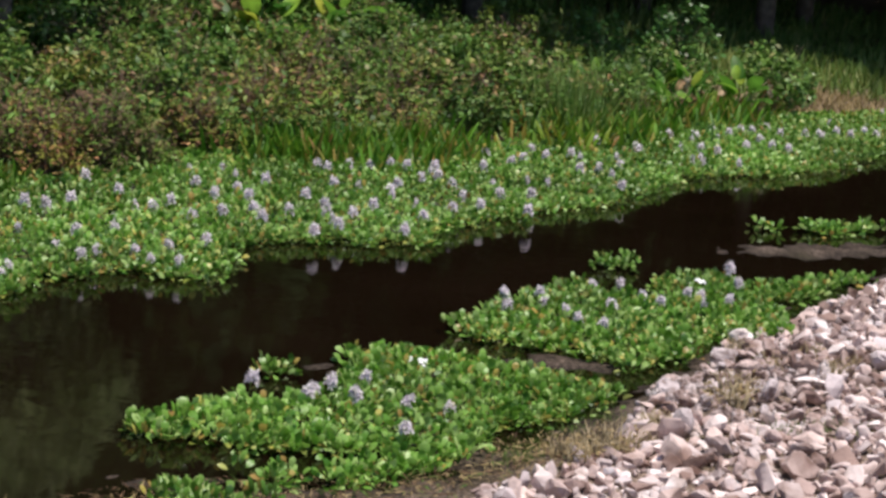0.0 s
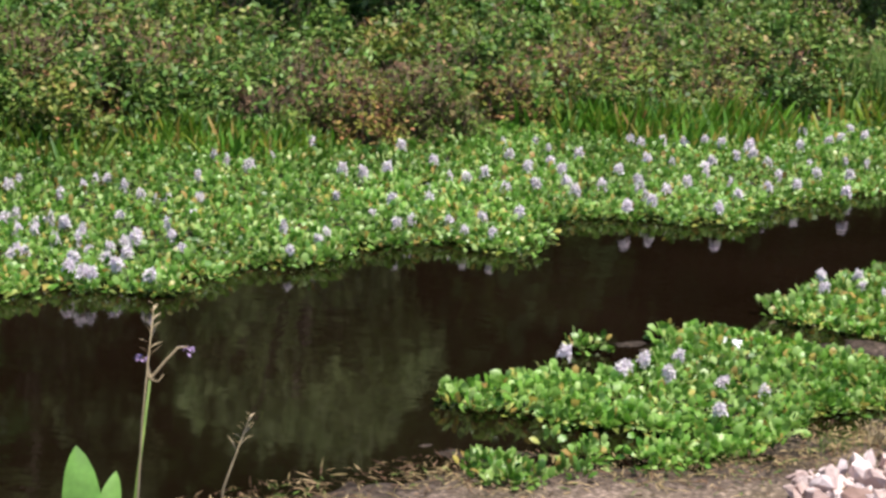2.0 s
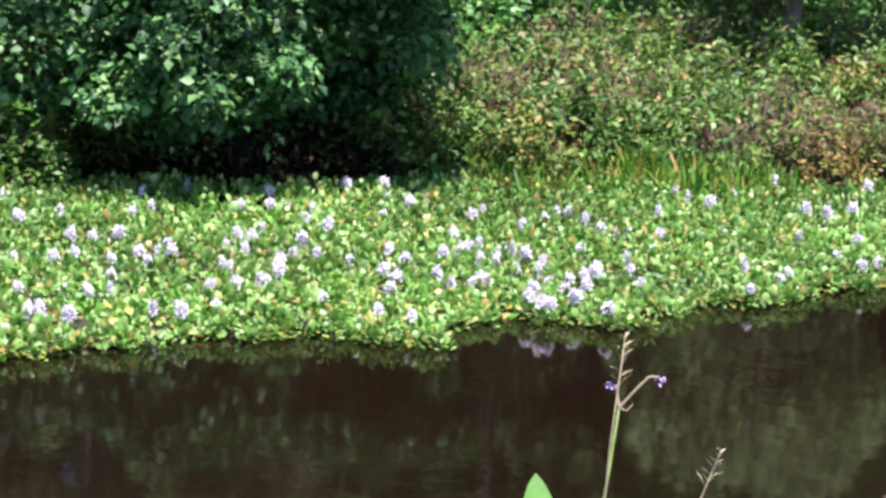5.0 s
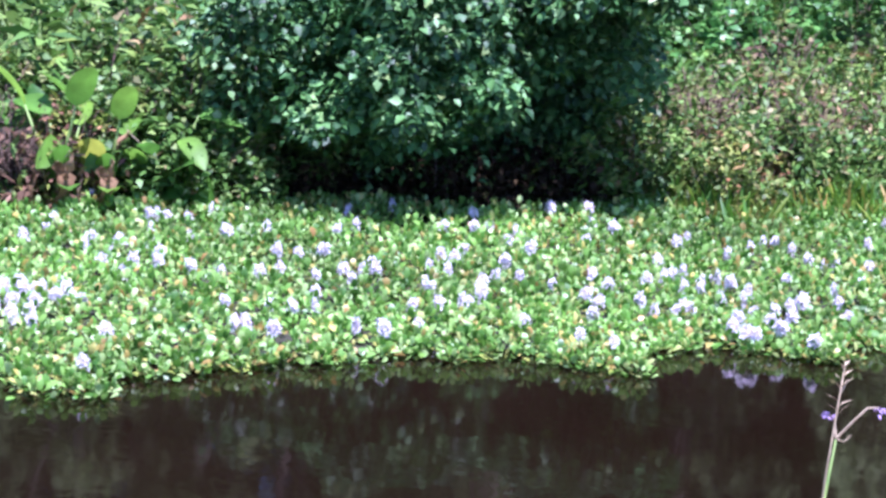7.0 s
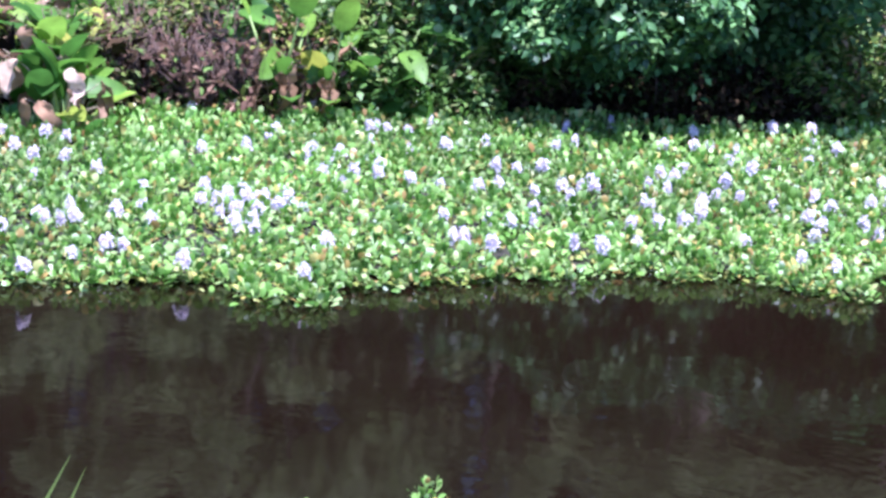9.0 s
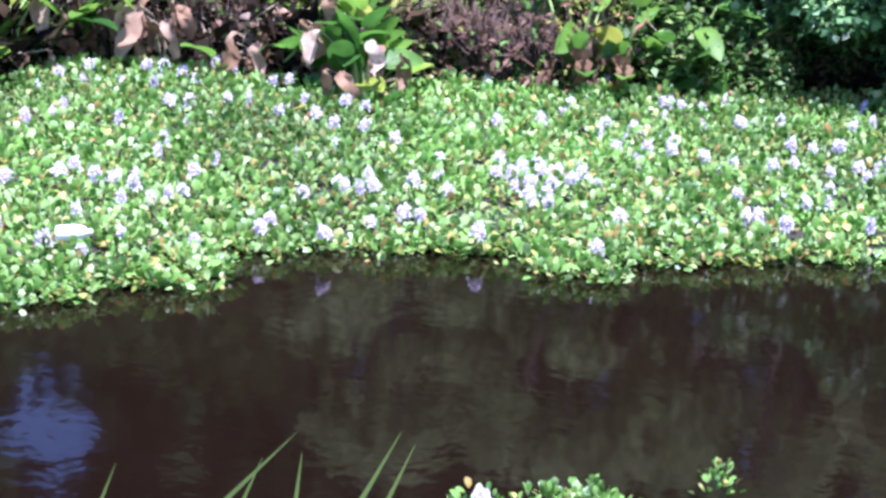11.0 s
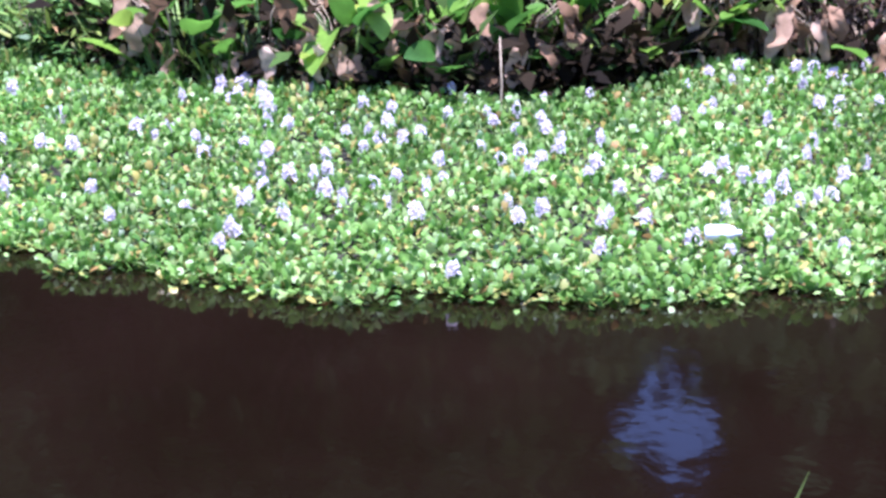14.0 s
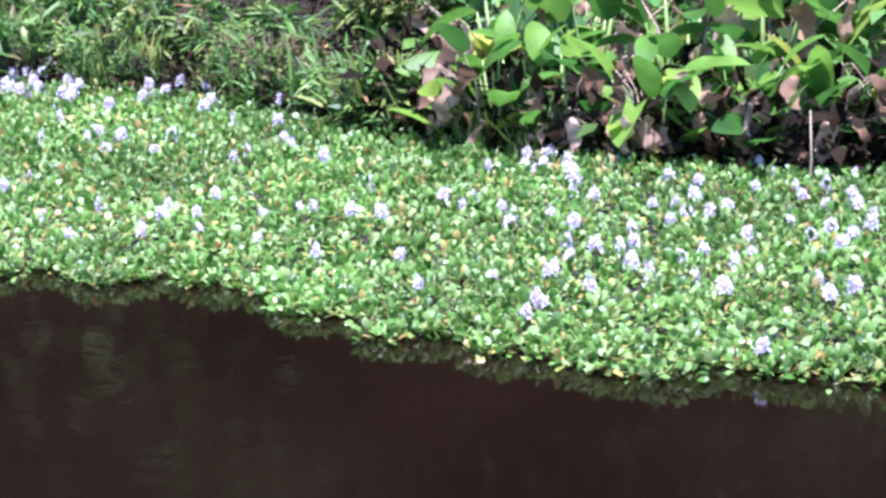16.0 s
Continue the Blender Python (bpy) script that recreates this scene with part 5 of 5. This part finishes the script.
# ---- near bank ----
def stone(seed, worn=True):
    """An angular broken stone: the hull of a few points of a skewed block, edges slightly worn."""
    g = np.random.default_rng(seed)
    bm = bmesh.new()
    for sx in (-1, 1):
        for sy in (-1, 1):
            for sz in (-1, 1):
                if g.uniform() < 0.8:
                    bm.verts.new((sx * g.uniform(0.2, 0.46), sy * g.uniform(0.18, 0.4), sz * g.uniform(0.16, 0.34)))
    for _ in range(9):
        d = g.normal(size=3)
        bm.verts.new(d * (0.54, 0.5, 0.4) / np.linalg.norm(d))
    hull = bmesh.ops.convex_hull(bm, input=bm.verts)
    bmesh.ops.delete(bm, geom=[v for v in bm.verts if not v.link_faces], context="VERTS")
    bmesh.ops.dissolve_limit(bm, angle_limit=0.3, verts=bm.verts[:], edges=bm.edges[:])
    bmesh.ops.triangulate(bm, faces=bm.faces[:])
    if worn:
        bmesh.ops.subdivide_edges(bm, edges=bm.edges[:], cuts=1, use_grid_fill=True)
        bmesh.ops.smooth_vert(bm, verts=bm.verts[:], factor=0.9, use_axis_x=True, use_axis_y=True, use_axis_z=True)
        for v in bm.verts:
            v.co = v.co * 1.1 + Vector(g.normal(0, 0.026, 3))
    bmesh.ops.triangulate(bm, faces=bm.faces[:])
    me = bpy.data.meshes.new("stone")
    bm.to_mesh(me)
    bm.free()
    me.materials.append(M_ROCK)
    return me


def build_stones():
    kinds = [stone(600 + i) for i in range(12)]
    rough = [stone(600 + i, False) for i in range(12)]
    g = np.random.default_rng(81)
    p = g.uniform((0.2, 8.5), (7.5, 20), (46000, 2))
    d = side_distance(near_shore, p)
    p = p[(d > 0.12 - 0.1 * np.sin(p[:, 0] * 3.1) * np.sin(p[:, 1] * 2.3) + 0.55 * np.exp(-((p[:, 0] - 0.8) ** 2 + (p[:, 1] - 11.15) ** 2) / 0.35)) & (d < 3.4) & (p[:, 1] > 9.6) & (p[:, 0] > 0.47)]
    taken, made = [], 0
    cell = {}
    for x, y in p:
        size = float(np.clip(g.lognormal(-2.5, 0.46), 0.035, 0.21))
        key = (int(x / 0.25), int(y / 0.25))
        near = [q for i in (-1, 0, 1) for j in (-1, 0, 1) for q in cell.get((key[0] + i, key[1] + j), ())]
        if any((x - a) ** 2 + (y - b) ** 2 < (0.29 * (size + c)) ** 2 for a, b, c in near):
            continue
        cell.setdefault(key, []).append((x, y, size))
        taken.append((x, y, size))
    taken.sort(key=lambda q: abs(q[0] - 2.2) + abs(q[1] - 13) * 0.6)
    rest = Soup()
    for i, (x, y, size) in enumerate(taken):
        m = pose(x, y, ground_z(x, y) + size * g.uniform(0.08, 0.5), g.normal(0, 40), g.normal(0, 40), g.uniform(0, 360)) @ Matrix.Diagonal((size * g.uniform(0.9, 1.4), size, size * g.uniform(0.6, 0.9), 1))
        me = kinds[i % 12]
        if i < 300:
            ob = tagged(new("stone", me), "pale grey-pink broken quarry stone on the shore", "stone", "shore stones")
            ob.matrix_basis = m
        else:
            me = rough[i % 12] if i > 900 else me
            v = np.array([m @ w.co for w in me.vertices])
            rest.add(v, np.array([list(q.vertices) for q in me.polygons]))
    if rest.v:
        tagged(new("rubble", rest.mesh("rubble", M_ROCK, False)), "pale broken quarry stones covering the bank", "stones", kind="stuff")


build_stones()


def bottle():
    prof = [(0.0, 0.0), (0.040, 0.002), (0.044, 0.02), (0.044, 0.15), (0.036, 0.19), (0.016, 0.22), (0.014, 0.235)]
    v, f = [], []
    for i, (r, z) in enumerate(prof):
        v += [(r * math.cos(k * math.pi / 8), r * math.sin(k * math.pi / 8), z) for k in range(16)]
    for i in range(len(prof) - 1):
        for k in range(16):
            a, b = i * 16 + k, i * 16 + (k + 1) % 16
            f += [(a, b, b + 16), (a, b + 16, a + 16)]
    ob = tagged(new("bottle", raw_mesh("bottle", v, f, M_BOTTLE)), "white plastic bottle lying among the floating leaves", "bottle")
    cv, cf = tube([(0, 0, 0.228), (0, 0, 0.232), (0, 0, 0.25)], [0.017, 0.0175, 0.016], 12)
    part("cap", raw_mesh("cap", cv, cf, M_BOTTLE), ob)
    ob.matrix_basis = pose(-9.2, 6.42, 0.19, 0, 86, 48) @ Matrix.Diagonal((1.05, 1.05, 0.84, 1))


bottle()


def near_plants():
    """Stalks, leaves and grass on the slope close to the camera, placed to fit its view."""
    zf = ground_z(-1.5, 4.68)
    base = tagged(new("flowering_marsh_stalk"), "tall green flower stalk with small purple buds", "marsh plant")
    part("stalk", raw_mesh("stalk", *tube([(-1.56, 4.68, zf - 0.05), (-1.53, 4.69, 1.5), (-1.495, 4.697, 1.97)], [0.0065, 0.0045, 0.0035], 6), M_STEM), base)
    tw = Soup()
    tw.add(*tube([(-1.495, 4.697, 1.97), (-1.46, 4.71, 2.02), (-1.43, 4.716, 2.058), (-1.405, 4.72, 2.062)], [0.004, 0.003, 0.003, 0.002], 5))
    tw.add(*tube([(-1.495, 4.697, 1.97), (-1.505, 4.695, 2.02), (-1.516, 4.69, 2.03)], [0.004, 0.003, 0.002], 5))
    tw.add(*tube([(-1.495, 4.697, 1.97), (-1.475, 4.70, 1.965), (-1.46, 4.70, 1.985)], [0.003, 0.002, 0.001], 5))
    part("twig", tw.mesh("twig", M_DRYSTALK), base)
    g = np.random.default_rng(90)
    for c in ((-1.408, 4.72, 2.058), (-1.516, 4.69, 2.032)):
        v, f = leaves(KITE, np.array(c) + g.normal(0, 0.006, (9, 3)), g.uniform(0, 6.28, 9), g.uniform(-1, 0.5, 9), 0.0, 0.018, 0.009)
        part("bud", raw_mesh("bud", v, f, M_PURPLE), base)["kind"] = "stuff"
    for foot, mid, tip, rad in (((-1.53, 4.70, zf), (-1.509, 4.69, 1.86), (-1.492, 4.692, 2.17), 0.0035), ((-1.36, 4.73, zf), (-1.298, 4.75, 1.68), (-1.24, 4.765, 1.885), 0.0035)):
        s = tagged(new("seed_stalk"), "thin dry brown grass stalk with a seed head", "grass", "dry seed stalks")
        part("stalk", raw_mesh("stalk", *tube([foot, mid, tip], [rad, rad * 0.8, rad * 0.4], 5), M_DRYSTALK), s)
        n = 13
        k = np.linspace(0.5, 1.0, n)[:, None]
        at = np.array(mid) * (1 - k) + np.array(tip) * k
        lean = np.where(np.arange(n) % 2, 0.7, 3.84) + g.normal(0, 0.35, n)
        v, f = leaves(KITE, at, lean, g.uniform(0.6, 1.2, n), 0.0, np.linspace(0.045, 0.022, n) * g.uniform(0.7, 1.2, n), 0.009)
        part("seed_head", raw_mesh("seed_head", v, f, M_DRYSTALK), s)["kind"] = "stuff"
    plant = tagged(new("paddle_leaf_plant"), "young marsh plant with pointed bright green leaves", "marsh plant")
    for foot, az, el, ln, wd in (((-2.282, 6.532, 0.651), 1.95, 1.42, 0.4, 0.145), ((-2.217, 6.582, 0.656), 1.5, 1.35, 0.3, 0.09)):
        part("stalk", raw_mesh("stalk", *tube([(foot[0] + 0.05, foot[1], ground_z(foot[0], foot[1]) - 0.05), (foot[0], foot[1], 0.6 * foot[2]), foot], [0.01, 0.009, 0.006], 5), M_STEM), plant)
        v, f = leaves(PADDLE, np.array([foot]), az, el, 0.2, ln, wd)
        part("leaf_blade", raw_mesh("leaf_blade", v, f, M_YOUNGLEAF), plant)
    tuft = None
    # blade points lie on the camera's sight lines, scaled outward to fit its view
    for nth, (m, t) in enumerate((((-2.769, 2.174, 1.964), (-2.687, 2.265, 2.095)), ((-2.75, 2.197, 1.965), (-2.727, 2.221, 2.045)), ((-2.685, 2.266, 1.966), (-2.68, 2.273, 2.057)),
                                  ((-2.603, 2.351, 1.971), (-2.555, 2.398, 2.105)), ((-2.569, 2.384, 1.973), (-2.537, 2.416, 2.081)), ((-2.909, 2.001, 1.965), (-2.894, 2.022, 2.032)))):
        if nth in (0, 3, 5):
            tuft = tagged(new("grass_tuft"), "long arching pale green grass blades on the slope", "grass", "near grass tufts")
        m, t = np.array(m), np.array(t)
        foot = m - (t - m) * 0.9
        foot[2] = ground_z(foot[0], foot[1]) - 0.02
        q = np.linspace(0, 1, 9)[:, None]
        k = np.linalg.norm(m - foot) / (np.linalg.norm(m - foot) + np.linalg.norm(t - m))
        pull = (m - (1 - k) ** 2 * foot - k ** 2 * t) / (2 * k * (1 - k))
        line = (1 - q) ** 2 * foot + 2 * q * (1 - q) * pull + q ** 2 * t
        wide = np.minimum(0.007, 0.034 * np.clip(1 - q, 0, 1) ** 0.8) + 0.0004
        side = np.array((0.66, 0.75, 0.0))
        v = np.concatenate([line - wide * side, line + (0.003 * q * (1 - q)) * (0, 0, 1), line + wide * side])
        f = [(a0, a0 + 1, b0 + 1) for a0, b0 in ((i, i + 9) for i in range(8))] + [(i, i + 10, i + 9) for i in range(8)]
        f += [(i + 9, i + 10, i + 19) for i in range(8)] + [(i + 9, i + 19, i + 18) for i in range(8)]
        part("blade", raw_mesh("blade", v, f, M_GRASS), tuft)


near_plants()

tagged(new("stick", raw_mesh("stick", *tube([(-12.82, 7.13, 0.02), (-12.82, 7.14, 0.3), (-12.84, 7.13, 0.66)], [0.010, 0.009, 0.006], 7), M_DRYSTALK)),
               "bare pale upright stick at the edge of the mat", "stick")


def paper_scrap(x, y, z, size, seed):
    """A crumpled scrap: a small folded sheet with thickness."""
    g = np.random.default_rng(seed)
    k = np.linspace(-0.5, 0.5, 6)
    gx, gy = np.meshgrid(k, k)
    top = np.column_stack([gx.ravel(), 0.7 * gy.ravel(), g.uniform(0, 0.32, 36)]) * size
    low = top - (0, 0, 0.004)
    i = (np.arange(5)[:, None] * 6 + np.arange(5)[None]).ravel()
    f = np.concatenate([np.stack([i, i + 1, i + 7], 1), np.stack([i, i + 7, i + 6], 1)])
    ob = tagged(new("paper_scrap", raw_mesh("paper_scrap", np.concatenate([top, low]), np.concatenate([f, f[:, ::-1] + 36]), M_BOTTLE, False)),
                "crumpled white scrap lying on the green leaves", "litter", "white scraps")
    ob.matrix_basis = pose(x, y, z, 12, 8, g.uniform(0, 90))


paper_scrap(0.1, 12.55, 0.14, 0.12, 1)
paper_scrap(2.44, 15.85, 0.15, 0.10, 2)

# dry weeds and a grass tuft between the stones
STRAW = [shrub("dry_weed", "withered brown weed growing between the stones", "weed", 280 + i, 0.28, 0.40, 70, KITE, 0.06, 0.3, M_HAY, M_DRYSTALK, 16, 5) for i in range(3)]
g_w = np.random.default_rng(95)
weed_spots = [(1.25 + 0.1 * i, 11.05 + 0.12 * i + g_w.normal(0, 0.2), g_w.uniform(0.45, 0.75)) for i in range(5)]
weed_spots += [(1.17, 10.96, 0.9), (1.06, 10.75, 0.8), (1.3, 11.0, 0.8), (2.18, 12.42, 0.9), (2.2, 12.15, 0.8), (2.3, 12.6, 0.7), (0.95, 11.05, 0.6)]
weed_spots += [(g_w.uniform(1.8, 4.0), g_w.uniform(12.3, 15.2), g_w.uniform(0.4, 0.75)) for i in range(12)]
spread_out(STRAW, [q for q in weed_spots if side_distance(near_shore, np.array([q[:2]]))[0] > 0.15])
TUFT = [blades("grass_patch", "small patch of short green grass among the stones", "grass", 290, 160, 0.13, 0.10, 0.006, M_GRASS, 0.4)]
spread_out(TUFT, [(2.52, 11.55, 1.1), (2.75, 11.62, 0.9), (0.75, 10.95, 0.8), (1.1, 11.7, 0.7), (1.35, 12.05, 0.8)])


def shore_litter(name, label, mat, n, seed, reach):
    """Straw, dead leaves and dry stalks washed up along the mud's edge."""
    g = np.random.default_rng(seed)
    p = g.uniform((-3.2, 8.2), (1.2, 11.6), (n * 4, 2))
    d = side_distance(near_shore, p)
    drift = 0.5 + 0.5 * np.sin(4.1 * p[:, 0] + 2 * np.sin(3.3 * p[:, 1]))
    keep = (d > -0.25) & (d < 0.9) & (g.uniform(0, 1, len(p)) < (0.3 + 0.7 * drift) * np.exp(-((d - 0.12) / reach) ** 2))
    p = p[keep][:n]
    n = len(p)
    z = np.maximum(land_height(p), 0.0) + g.uniform(0.004, 0.025, n)
    v, f = leaves(DIAMOND, np.column_stack([p, z]), g.uniform(0, 6.28, n), g.normal(0.08, 0.25, n), g.normal(0, 0.5, n), g.uniform(0.03, 0.13, n), g.uniform(0.004, 0.012, n))
    tagged(new(name, raw_mesh(name, v, f, mat)), label, "litter", kind="stuff")


shore_litter("shore_straw", "pale straw washed up on the wet mud", M_HAY, 2200, 97, 0.35)
shore_litter("shore_litter", "dark brown dead leaves and stalks on the wet mud", M_WITHERED, 3000, 98, 0.4)
